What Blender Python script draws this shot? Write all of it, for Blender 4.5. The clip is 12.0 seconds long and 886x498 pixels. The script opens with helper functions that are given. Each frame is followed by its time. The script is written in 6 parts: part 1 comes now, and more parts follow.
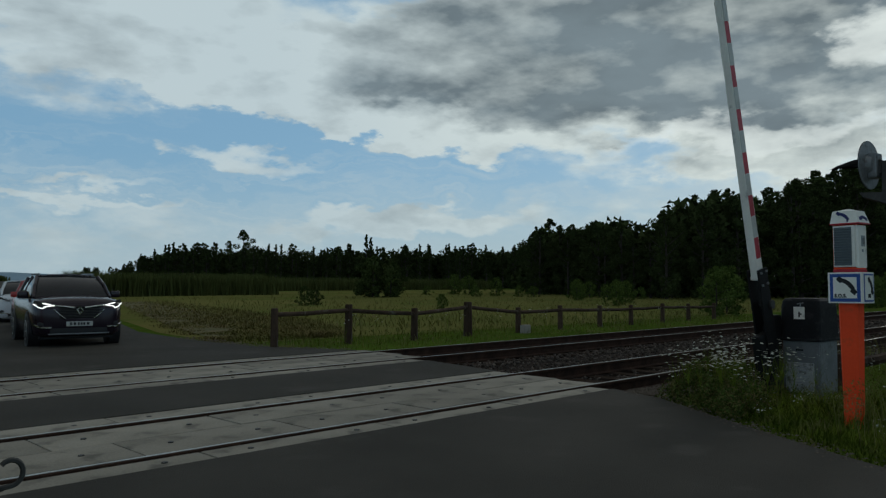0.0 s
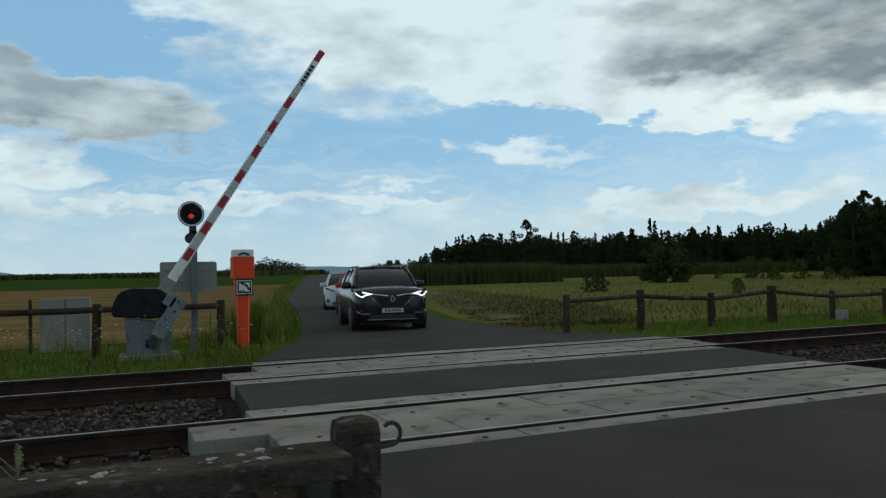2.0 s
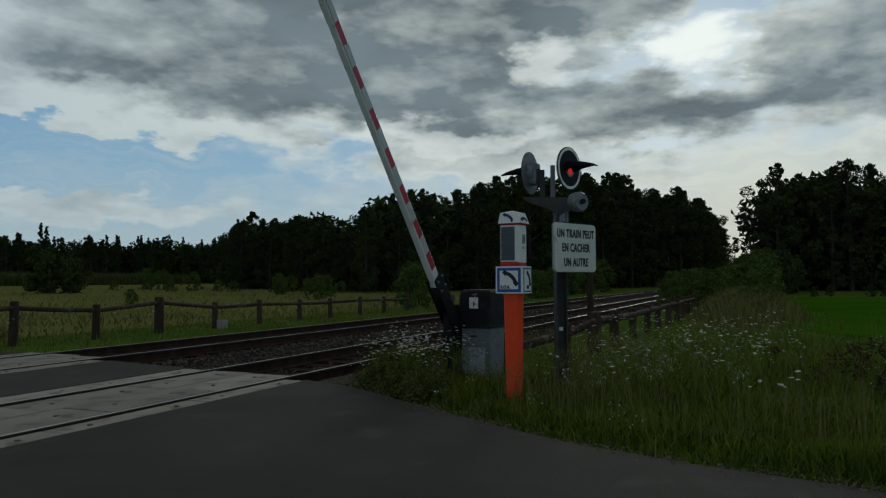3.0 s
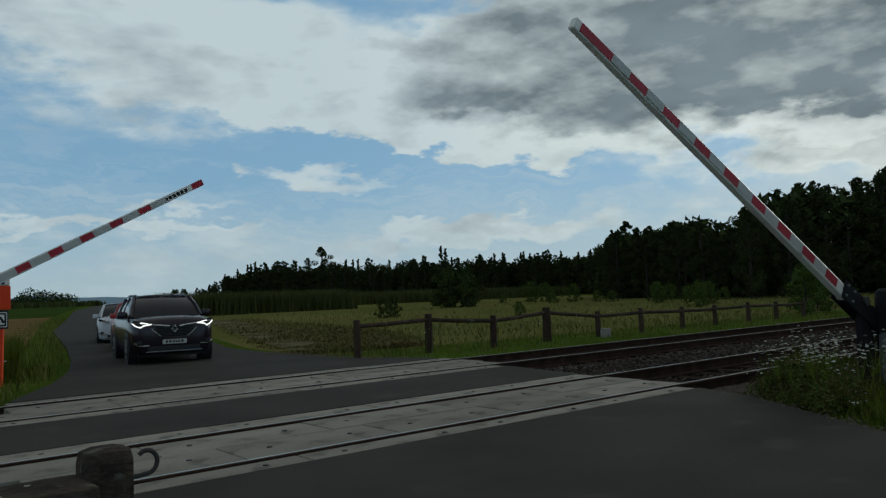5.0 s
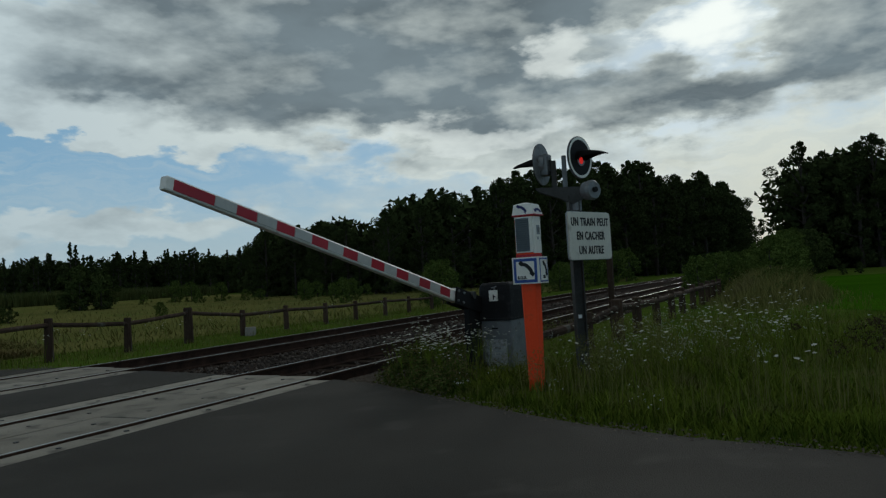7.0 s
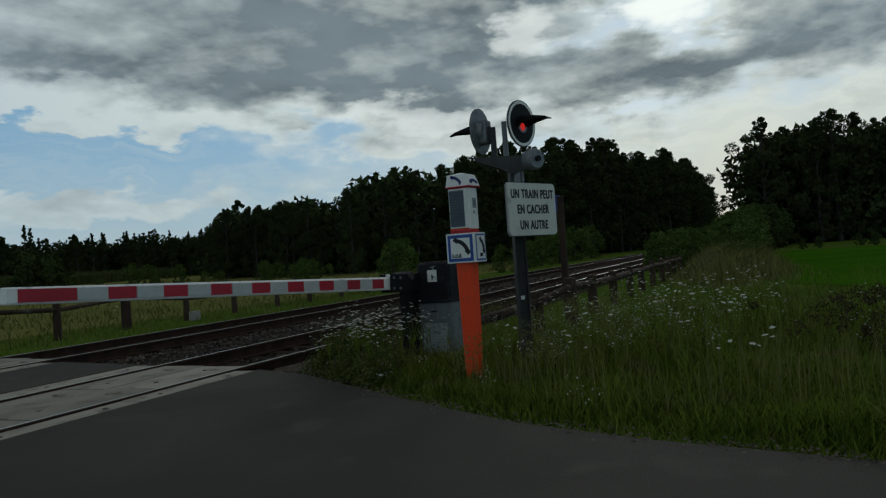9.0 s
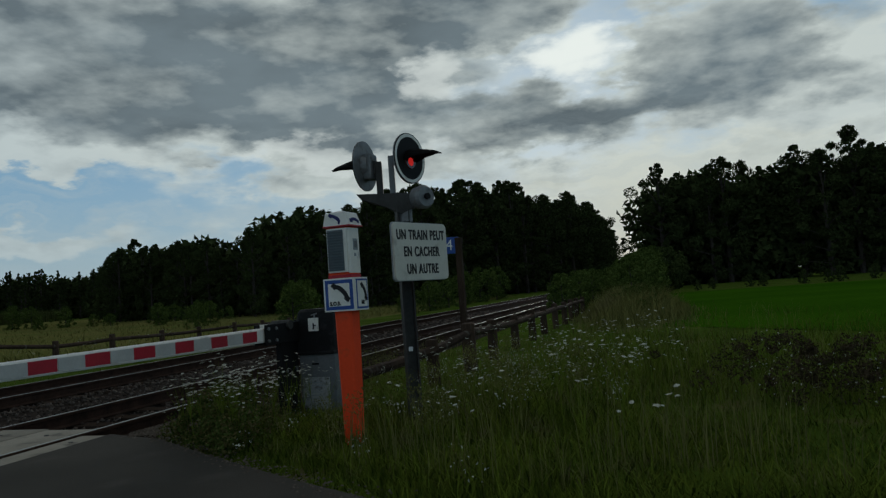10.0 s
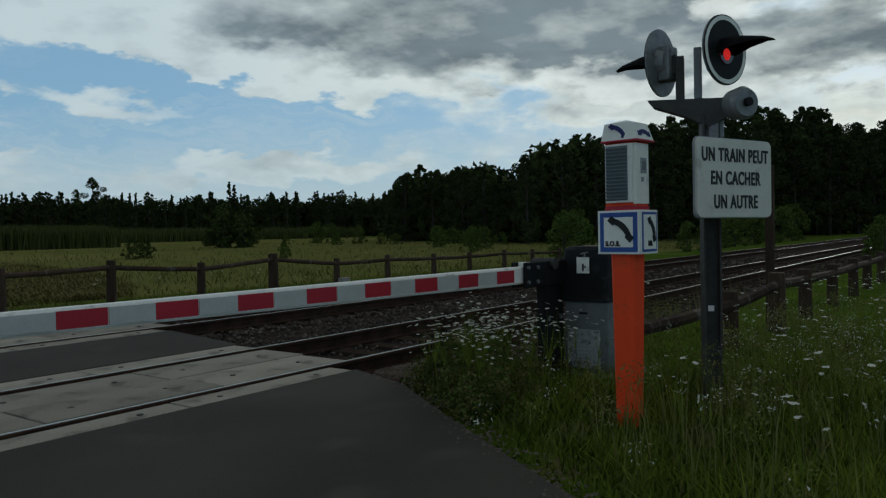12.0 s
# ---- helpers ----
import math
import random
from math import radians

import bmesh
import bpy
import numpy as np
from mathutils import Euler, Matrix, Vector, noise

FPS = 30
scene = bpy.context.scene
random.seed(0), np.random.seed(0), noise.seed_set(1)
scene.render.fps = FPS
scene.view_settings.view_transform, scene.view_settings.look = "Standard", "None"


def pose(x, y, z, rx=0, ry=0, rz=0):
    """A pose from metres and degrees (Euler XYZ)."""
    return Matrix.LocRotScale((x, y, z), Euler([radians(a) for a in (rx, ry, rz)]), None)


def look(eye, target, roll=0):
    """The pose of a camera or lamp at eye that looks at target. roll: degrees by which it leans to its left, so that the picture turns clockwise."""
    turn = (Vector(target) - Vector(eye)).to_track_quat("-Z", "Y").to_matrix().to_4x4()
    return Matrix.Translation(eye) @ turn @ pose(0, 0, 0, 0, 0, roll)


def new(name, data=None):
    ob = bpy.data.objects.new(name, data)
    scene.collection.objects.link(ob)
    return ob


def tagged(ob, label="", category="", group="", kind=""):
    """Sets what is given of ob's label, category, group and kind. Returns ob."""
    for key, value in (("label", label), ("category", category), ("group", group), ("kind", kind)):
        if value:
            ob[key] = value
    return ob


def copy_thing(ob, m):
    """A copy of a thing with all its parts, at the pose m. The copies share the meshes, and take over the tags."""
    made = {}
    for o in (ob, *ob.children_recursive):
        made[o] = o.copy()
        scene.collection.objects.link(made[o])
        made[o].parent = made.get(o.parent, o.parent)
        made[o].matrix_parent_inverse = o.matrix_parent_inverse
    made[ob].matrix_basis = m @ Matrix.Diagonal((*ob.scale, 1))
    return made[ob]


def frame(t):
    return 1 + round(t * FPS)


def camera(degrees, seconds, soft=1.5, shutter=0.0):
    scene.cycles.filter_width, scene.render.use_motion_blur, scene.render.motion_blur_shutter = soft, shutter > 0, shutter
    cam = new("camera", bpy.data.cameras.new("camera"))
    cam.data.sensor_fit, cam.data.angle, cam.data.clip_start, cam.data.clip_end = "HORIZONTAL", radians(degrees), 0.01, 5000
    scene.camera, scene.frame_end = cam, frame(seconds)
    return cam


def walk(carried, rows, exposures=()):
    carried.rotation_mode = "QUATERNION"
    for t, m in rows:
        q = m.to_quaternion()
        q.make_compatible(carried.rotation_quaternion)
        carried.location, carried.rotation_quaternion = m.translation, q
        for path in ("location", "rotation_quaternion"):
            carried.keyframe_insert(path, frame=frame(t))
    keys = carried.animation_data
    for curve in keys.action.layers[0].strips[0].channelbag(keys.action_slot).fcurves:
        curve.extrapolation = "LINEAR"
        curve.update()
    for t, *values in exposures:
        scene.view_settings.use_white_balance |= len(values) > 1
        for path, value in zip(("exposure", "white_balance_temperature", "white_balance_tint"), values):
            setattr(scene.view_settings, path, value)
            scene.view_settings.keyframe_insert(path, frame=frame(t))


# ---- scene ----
cam = camera(61.11, 12.0, soft=1.3, shutter=0.0)
PATH = [
    (0, (0.71, -5.556, 1.25), (2.12, -4.14, 1.353), -0.1),
    (0.1, (0.64, -5.545, 1.255), (1.856, -3.958, 1.335), -1.9),
    (0.3, (0.586, -5.463, 1.239), (1.392, -3.637, 1.369), -0.5),
    (0.5, (0.518, -5.392, 1.236), (1.009, -3.458, 1.365), -0.9),
    (0.6, (0.49, -5.402, 1.24), (0.849, -3.437, 1.344), -1.6),
    (1, (0.415, -5.496, 1.237), (0.438, -3.499, 1.338), -0.6),
    (1.5, (0.401, -5.497, 1.237), (0.433, -3.499, 1.324), -0.5),
    (2, (0.516, -5.542, 1.24), (1.317, -3.711, 1.317), -1.3),
    (2.1, (0.517, -5.562, 1.272), (1.55, -3.852, 1.348), -1.1),
    (2.3, (0.55, -5.501, 1.36), (1.982, -4.104, 1.366), -0.7),
    (2.5, (0.686, -5.62, 1.229), (2.37, -4.542, 1.272), 0.5),
    (3, (0.696, -5.672, 1.236), (2.539, -4.899, 1.321), -0.3),
    (3.5, (0.557, -5.614, 1.268), (2.044, -4.285, 1.413), -2.4),
    (3.6, (0.565, -5.526, 1.238), (1.847, -3.998, 1.388), -2.6),
    (3.7, (0.575, -5.524, 1.225), (1.606, -3.816, 1.367), -2.4),
    (4.0, (0.57, -5.53, 1.23), (0.95, -3.57, 1.34), -1.8),
    (4.4, (0.58, -5.56, 1.22), (0.90, -3.59, 1.33), -1.8),
    (4.8, (0.60, -5.6, 1.21), (1.45, -3.79, 1.33), -2.2),
    (5.3, (0.52, -5.70, 1.192), (2.19, -4.60, 1.320), -2.7),
    (5.5, (0.5, -5.725, 1.196), (2.24, -4.744, 1.299), -2.8),
    (6, (0.481, -5.747, 1.188), (2.235, -4.794, 1.304), -1.5),
    (6.5, (0.53, -5.753, 1.19), (2.308, -4.84, 1.273), -2.5),
    (7, (0.598, -5.795, 1.191), (2.416, -4.965, 1.274), -3.3),
    (7.6, (0.79, -5.82, 1.19), (2.62, -5.00, 1.26), -3.6),
    (8.3, (1.10, -5.83, 1.18), (2.94, -5.05, 1.22), -3.9),
    (9, (1.469, -5.834, 1.167), (3.321, -5.079, 1.189), -4.0),
    (9.5, (1.857, -5.869, 1.198), (3.71, -5.119, 1.248), -3.9),
    (10, (2.231, -5.823, 1.207), (4.159, -5.305, 1.32), -4.1),
    (10.5, (2.557, -5.808, 1.198), (4.456, -5.181, 1.207), -3.2),
    (11, (2.897, -5.632, 1.201), (4.714, -4.795, 1.209), -3.8),
    (11.5, (3.233, -5.407, 1.24), (4.944, -4.371, 1.227), -4.2),
    (12, (3.611, -5.196, 1.256), (5.231, -4.023, 1.215), -1.1),
]
walk(cam, [(t, look(eye, target, roll)) for t, eye, target, roll in PATH],
     exposures=[(0.0, -0.05, 6150, 6), (0.6, 0.18, 6150, 6), (1.0, 0.38, 6150, 6), (2.0, 0.42, 6150, 6), (2.6, 0.06, 6150, 6), (3.0, -0.20, 6150, 6), (3.6, -0.15, 6150, 6), (5.3, -0.03, 6150, 6), (7.0, -0.12, 6150, 6), (9.0, -0.12, 6150, 6), (9.6, -0.15, 6150, 6), (10.1, -0.32, 6150, 6), (10.6, -0.16, 6150, 6), (11.0, 0.00, 6150, 6), (12.0, 0.00, 6150, 6)])

# ---- light ----
SUN_BEARING, SUN_HEIGHT = 84.5, 17.0


def build_world():
    world = bpy.data.worlds.new("sky")
    scene.world = world
    world.use_nodes = True
    t = world.node_tree
    t.nodes.clear()
    L = t.links.new
    out = t.nodes.new("ShaderNodeOutputWorld")
    bg = t.nodes.new("ShaderNodeBackground")
    bg.inputs["Strength"].default_value = 0.11
    L(bg.outputs[0], out.inputs[0])
    sky = t.nodes.new("ShaderNodeTexSky")
    sky.sky_type, sky.sun_disc = "NISHITA", False
    sky.sun_elevation, sky.sun_rotation = radians(SUN_HEIGHT), radians(SUN_BEARING)
    sky.air_density, sky.dust_density, sky.ozone_density = 1.0, 0.6, 1.6
    coord = t.nodes.new("ShaderNodeTexCoord")
    sep = t.nodes.new("ShaderNodeSeparateXYZ")
    L(coord.outputs["Generated"], sep.inputs[0])

    def math(op, a, b=None, c=None):
        n = t.nodes.new("ShaderNodeMath")
        n.operation = op
        for slot, v in zip(n.inputs, (a, b, c)):
            if v is None:
                continue
            if isinstance(v, (int, float)):
                slot.default_value = v
            else:
                L(v, slot)
        return n.outputs[0]

    def ramp(v, lo, hi):
        n = t.nodes.new("ShaderNodeMapRange")
        n.interpolation_type = "SMOOTHSTEP"
        n.inputs["From Min"].default_value, n.inputs["From Max"].default_value = lo, hi
        L(v, n.inputs["Value"])
        return n.outputs[0]

    def mix(f, a, b):
        n = t.nodes.new("ShaderNodeMix")
        n.data_type = "RGBA"
        for slot, v in ((n.inputs[0], f), (n.inputs[6], a), (n.inputs[7], b)):
            if isinstance(v, (int, float)):
                slot.default_value = v
            elif isinstance(v, tuple):
                slot.default_value = (*v, 1)
            else:
                L(v, slot)
        return n.outputs[2]

    # the cloud deck: a plane over the land, seen in perspective
    up = math("ADD", math("MAXIMUM", sep.outputs[2], 0.0), 0.45)
    flat = t.nodes.new("ShaderNodeCombineXYZ")
    L(math("DIVIDE", sep.outputs[0], up), flat.inputs[0])
    L(math("DIVIDE", sep.outputs[1], up), flat.inputs[1])
    L(math("MULTIPLY", sep.outputs[2], 2.6), flat.inputs[2])

    def puffs(scale, detail, offset, rough=0.55, distort=0.0):
        m = t.nodes.new("ShaderNodeMapping")
        m.inputs["Location"].default_value = offset
        L(flat.outputs[0], m.inputs[0])
        n = t.nodes.new("ShaderNodeTexNoise")
        n.inputs["Scale"].default_value, n.inputs["Detail"].default_value = scale, detail
        n.inputs["Roughness"].default_value, n.inputs["Distortion"].default_value = rough, distort
        L(m.outputs[0], n.inputs["Vector"])
        return n.outputs["Fac"]

    def centred(v, gain):
        return math("MULTIPLY", math("SUBTRACT", v, 0.5), gain)

    # bearing and height of the view, ruffled so that cloud edges break up
    wide, curl, curl2 = puffs(2.3, 6, (3.1, 1.7, 0.0), 0.55), puffs(6.6, 8, (9.4, 0.3, 1.0), 0.54), puffs(5.8, 8, (1.4, 6.3, 5.0), 0.52)
    rag, rag2 = puffs(21.0, 6, (2.2, 7.7, 3.0), 0.6), puffs(19.0, 6, (5.2, 1.1, 8.0), 0.6)
    az = math("ADD", math("MULTIPLY", math("ARCTAN2", sep.outputs[0], sep.outputs[1]), 57.296), math("ADD", centred(curl, 15.0), centred(rag, 3.0)))
    el = math("ADD", math("MULTIPLY", math("ARCSINE", sep.outputs[2]), 57.296), math("ADD", centred(curl2, 6.5), centred(rag2, 1.3)))

    def bank(a0, e0, ra, re, slope=0.0):
        """How far inside one bank of cloud, 0 to 1: its bearing, height, half widths, and its tilt."""
        a = math("SUBTRACT", az, a0)
        e = math("SUBTRACT", math("SUBTRACT", el, e0), math("MULTIPLY", a, slope))
        a, e = math("DIVIDE", a, ra), math("DIVIDE", e, re)
        d = math("ADD", math("MULTIPLY", a, a), math("MULTIPLY", e, e))
        return ramp(d, 1.7, 0.1)

    def total(*terms):
        v = terms[0]
        for x in terms[1:]:
            v = math("ADD", v, x)
        return v

    def times(v, k):
        return math("MULTIPLY", v, k)

    def times_colour(c, k):
        n = t.nodes.new("ShaderNodeVectorMath")
        n.operation = "SCALE"
        L(c, n.inputs[0])
        n.inputs["Scale"].default_value = k
        return n.outputs["Vector"]

    big_dark = bank(57, 17.0, 23, 5.2, 0.03)
    dark_low = bank(66, 14.0, 9, 2.8)
    right_grey = bank(82, 12.3, 9, 2.4)
    right_high = bank(97, 15.0, 7, 4.5)
    low_grey = bank(70, 9.6, 9, 2.2)
    left_grey = bank(-23, 19.5, 13, 4.5)
    cumulus = bank(-7, 13.0, 15, 2.6, -0.13)
    cumulus_left = bank(-27, 10.8, 8, 2.3)
    puff = bank(-8, 8.9, 6, 1.2)
    veil = bank(24, 18.8, 18, 3.9, -0.05)
    tail = bank(38, 12.9, 17, 1.45, -0.13)
    streak = bank(29, 9.6, 7, 1.3, -0.05)
    heap = bank(43, 5.2, 10, 1.5)
    top_dark = bank(76, 20.8, 12, 2.2)
    gold = bank(94, 7.0, 14, 3.4)
    fleece = bank(105, 11.5, 9, 5.0)
    blue_wedge = bank(29, 9.2, 20, 2.9, -0.06)
    blue_mid = bank(12, 9.5, 11, 2.2)
    blue_top = bank(-3, 18.0, 7, 3.0)

    field = total(centred(wide, 1.5), centred(curl, 0.9), 0.13, times(big_dark, 0.9), times(top_dark, 0.9), times(dark_low, 0.6), times(right_grey, 0.7), times(right_high, 0.7), times(low_grey, 0.5),
                  times(left_grey, 0.6), times(cumulus, 0.8), times(cumulus_left, 0.6), times(puff, 0.6), times(veil, 0.55), times(tail, 0.75), times(streak, 0.95), times(bank(22, 7.6, 12, 0.7), 0.5), times(bank(4, 6.0, 25, 0.5), 0.35), times(heap, 0.6),
                  times(gold, 0.45), times(fleece, 0.35), times(blue_wedge, -0.6), times(blue_mid, -0.55), times(blue_top, -0.5))
    cover = ramp(math("ADD", field, centred(rag, 0.3)), 0.02, 0.55)
    depth = total(centred(wide, 0.6), centred(curl2, 0.32), 0.05, times(big_dark, 1.1), times(top_dark, 1.0), times(dark_low, 0.6), times(right_grey, 1.0), times(right_high, 0.85), times(low_grey, 0.45),
                  times(left_grey, 1.45), times(cumulus, 1.0), times(cumulus_left, 0.95), times(puff, 0.15), times(heap, 0.15), times(veil, -0.25), times(tail, -0.35), times(gold, -0.2), times(fleece, -0.05))
    thick = ramp(math("ADD", depth, centred(rag2, 0.16)), -0.25, 1.4)

    # light on the sides of the puffs that face the sun
    here, beside = puffs(5.0, 7, (0.0, 0.0, 0.0), 0.5), puffs(5.0, 7, (0.055, 0.008, 0.09), 0.5)
    small, small_beside = puffs(13.0, 6, (3.0, 1.0, 0.0), 0.52), puffs(13.0, 6, (3.024, 1.004, 0.035), 0.52)
    relief = total(times(math("SUBTRACT", here, beside), 1.5), times(math("SUBTRACT", small, small_beside), 0.7))

    sun_way = Vector((math_sin(SUN_BEARING) * math_cos(SUN_HEIGHT), math_cos(SUN_BEARING) * math_cos(SUN_HEIGHT), math_sin(SUN_HEIGHT)))
    dot = t.nodes.new("ShaderNodeVectorMath")
    dot.operation = "DOT_PRODUCT"
    L(coord.outputs["Generated"], dot.inputs[0])
    dot.inputs[1].default_value = sun_way
    toward = dot.outputs["Value"]
    near_sun = ramp(toward, 0.6, 1.0)

    blue = mix(0.8, sky.outputs[0], (1.85, 3.35, 4.75))
    lit = mix(near_sun, (4.9, 5.55, 5.7), (6.6, 6.9, 6.4))
    shade = mix(near_sun, (1.8, 2.2, 2.42), (1.42, 1.72, 1.86))
    shade = mix(ramp(puffs(3.6, 6, (4.2, 8.1, 2.0), 0.5), 0.32, 0.68), times_colour(shade, 0.86), times_colour(shade, 1.28))
    cloud = mix(math("MINIMUM", math("MAXIMUM", math("SUBTRACT", thick, relief), 0.0), 1.0), lit, shade)
    gap = math("MULTIPLY", bank(85.5, 16.7, 4.0, 1.6), 1.0)
    gap2 = math("MULTIPLY", bank(75.5, 16.3, 2.6, 1.8), 0.5)
    rim = math("MULTIPLY", bank(67, 10.9, 8, 0.9), 0.4)
    glow = math("MINIMUM", total(gap, gap2, rim, times(gold, 0.22)), 1.0)
    full = mix(cover, blue, cloud)
    full = mix(glow, full, mix(gold, (9.5, 9.6, 8.9), (7.6, 7.0, 5.0)))
    # pale haze low down
    lines = t.nodes.new("ShaderNodeCombineXYZ")
    L(times(az, 0.035), lines.inputs[0])
    L(times(el, 0.42), lines.inputs[1])
    fine = t.nodes.new("ShaderNodeTexNoise")
    fine.inputs["Scale"].default_value, fine.inputs["Detail"].default_value, fine.inputs["Roughness"].default_value = 1.6, 6, 0.6
    L(lines.outputs[0], fine.inputs["Vector"])
    thin = math("MULTIPLY", ramp(fine.outputs["Fac"], 0.42, 0.66), ramp(sep.outputs[2], 0.26, 0.14))
    full = mix(times(thin, 0.32), full, (4.9, 5.4, 5.4))
    haze = ramp(sep.outputs[2], 0.17, 0.0)
    full = mix(math("MULTIPLY", haze, 0.78), full, mix(ramp(toward, 0.88, 0.985), (4.0, 4.75, 4.95), (5.6, 5.3, 4.2)))
    # unseen sky overhead, dimmed to an even grey so less light falls below
    dim_above = ramp(sep.outputs[2], 0.36, 0.56)
    full = mix(math("MULTIPLY", dim_above, 0.92), full, mix(thick, (2.35, 2.3, 2.15), (1.1, 1.08, 1.02)))
    # the land's own dark below the horizon
    below = ramp(sep.outputs[2], 0.0, -0.03)
    full = mix(below, full, (0.35, 0.4, 0.25))
    L(full, bg.inputs["Color"])


def math_sin(d):
    return math.sin(radians(d))


def math_cos(d):
    return math.cos(radians(d))


build_world()
sun = new("sun", bpy.data.lights.new("sun", "SUN"))
sun.data.energy, sun.data.angle, sun.data.color = 0.5, radians(14), (1.0, 0.94, 0.85)
sun.matrix_world = look((60 * math_sin(SUN_BEARING), 60 * math_cos(SUN_BEARING), 60 * math.tan(radians(SUN_HEIGHT))), (0, 0, 0))


# ---- materials ----
def material(name, a, b=None, scale=8.0, rough=0.8, metal=0.0, bump=0.0, grain=60.0, c=None, wear=0.0, stretch=(1, 1, 1), spec=0.4, per=0.0, emit=None, island=False):
    """Two colours mixed by coarse and fine noise, a third in worn spots, a fine relief."""
    m = bpy.data.materials.new(name)
    m.use_nodes = True
    t = m.node_tree
    L = t.links.new
    p = t.nodes["Principled BSDF"]
    p.inputs["Roughness"].default_value, p.inputs["Metallic"].default_value = rough, metal
    p.inputs["Specular IOR Level"].default_value = spec
    if emit:
        p.inputs["Base Color"].default_value = (*a, 1)
        p.inputs["Emission Color"].default_value = (*a, 1)
        p.inputs["Emission Strength"].default_value = emit
        return m
    co = t.nodes.new("ShaderNodeTexCoord")
    mp = t.nodes.new("ShaderNodeMapping")
    mp.inputs["Scale"].default_value = stretch
    L(co.outputs["Object"], mp.inputs[0])

    def noise_at(s, d):
        n = t.nodes.new("ShaderNodeTexNoise")
        n.inputs["Scale"].default_value, n.inputs["Detail"].default_value = s, d
        L(mp.outputs[0], n.inputs["Vector"])
        return n.outputs["Fac"]

    def mixed(f, x, y):
        n = t.nodes.new("ShaderNodeMix")
        n.data_type = "RGBA"
        L(f, n.inputs[0])
        for slot, v in ((n.inputs[6], x), (n.inputs[7], y)):
            if isinstance(v, tuple):
                slot.default_value = (*v, 1)
            else:
                L(v, slot)
        return n.outputs[2]

    def ranged(f, lo, hi):
        n = t.nodes.new("ShaderNodeMapRange")
        n.inputs["From Min"].default_value, n.inputs["From Max"].default_value = lo, hi
        L(f, n.inputs["Value"])
        return n.outputs[0]

    b = b or tuple(v * 0.75 for v in a)
    coarse, small = noise_at(scale, 5), noise_at(grain, 3)
    both = t.nodes.new("ShaderNodeMath")
    both.operation = "MULTIPLY_ADD"
    L(small, both.inputs[0])
    both.inputs[1].default_value = 0.5
    L(coarse, both.inputs[2])
    colour = mixed(ranged(both.outputs[0], 0.55, 0.95), a, b)
    if c:
        colour = mixed(ranged(noise_at(scale * 2.3, 6), 0.62 - wear * 0.2, 0.72 - wear * 0.1), colour, c)
    if per:
        r = t.nodes.new("ShaderNodeNewGeometry").outputs["Random Per Island"] if island else t.nodes.new("ShaderNodeObjectInfo").outputs["Random"]
        hsv = t.nodes.new("ShaderNodeHueSaturation")
        n = t.nodes.new("ShaderNodeMapRange")
        n.inputs["To Min"].default_value, n.inputs["To Max"].default_value = 1 - per, 1 + per
        L(r, n.inputs["Value"])
        L(n.outputs[0], hsv.inputs["Value"])
        L(colour, hsv.inputs["Color"])
        colour = hsv.outputs[0]
    L(colour, p.inputs["Base Color"])
    L(ranged_to(t, small, rough), p.inputs["Roughness"])
    if bump:
        bn = t.nodes.new("ShaderNodeBump")
        bn.inputs["Strength"].default_value, bn.inputs["Distance"].default_value = bump, 0.02
        L(both.outputs[0], bn.inputs["Height"])
        L(bn.outputs[0], p.inputs["Normal"])
    return m


def ranged_to(t, f, rough):
    n = t.nodes.new("ShaderNodeMapRange")
    n.inputs["To Min"].default_value, n.inputs["To Max"].default_value = max(0, rough - 0.12), min(1, rough + 0.1)
    t.links.new(f, n.inputs["Value"])
    return n.outputs[0]


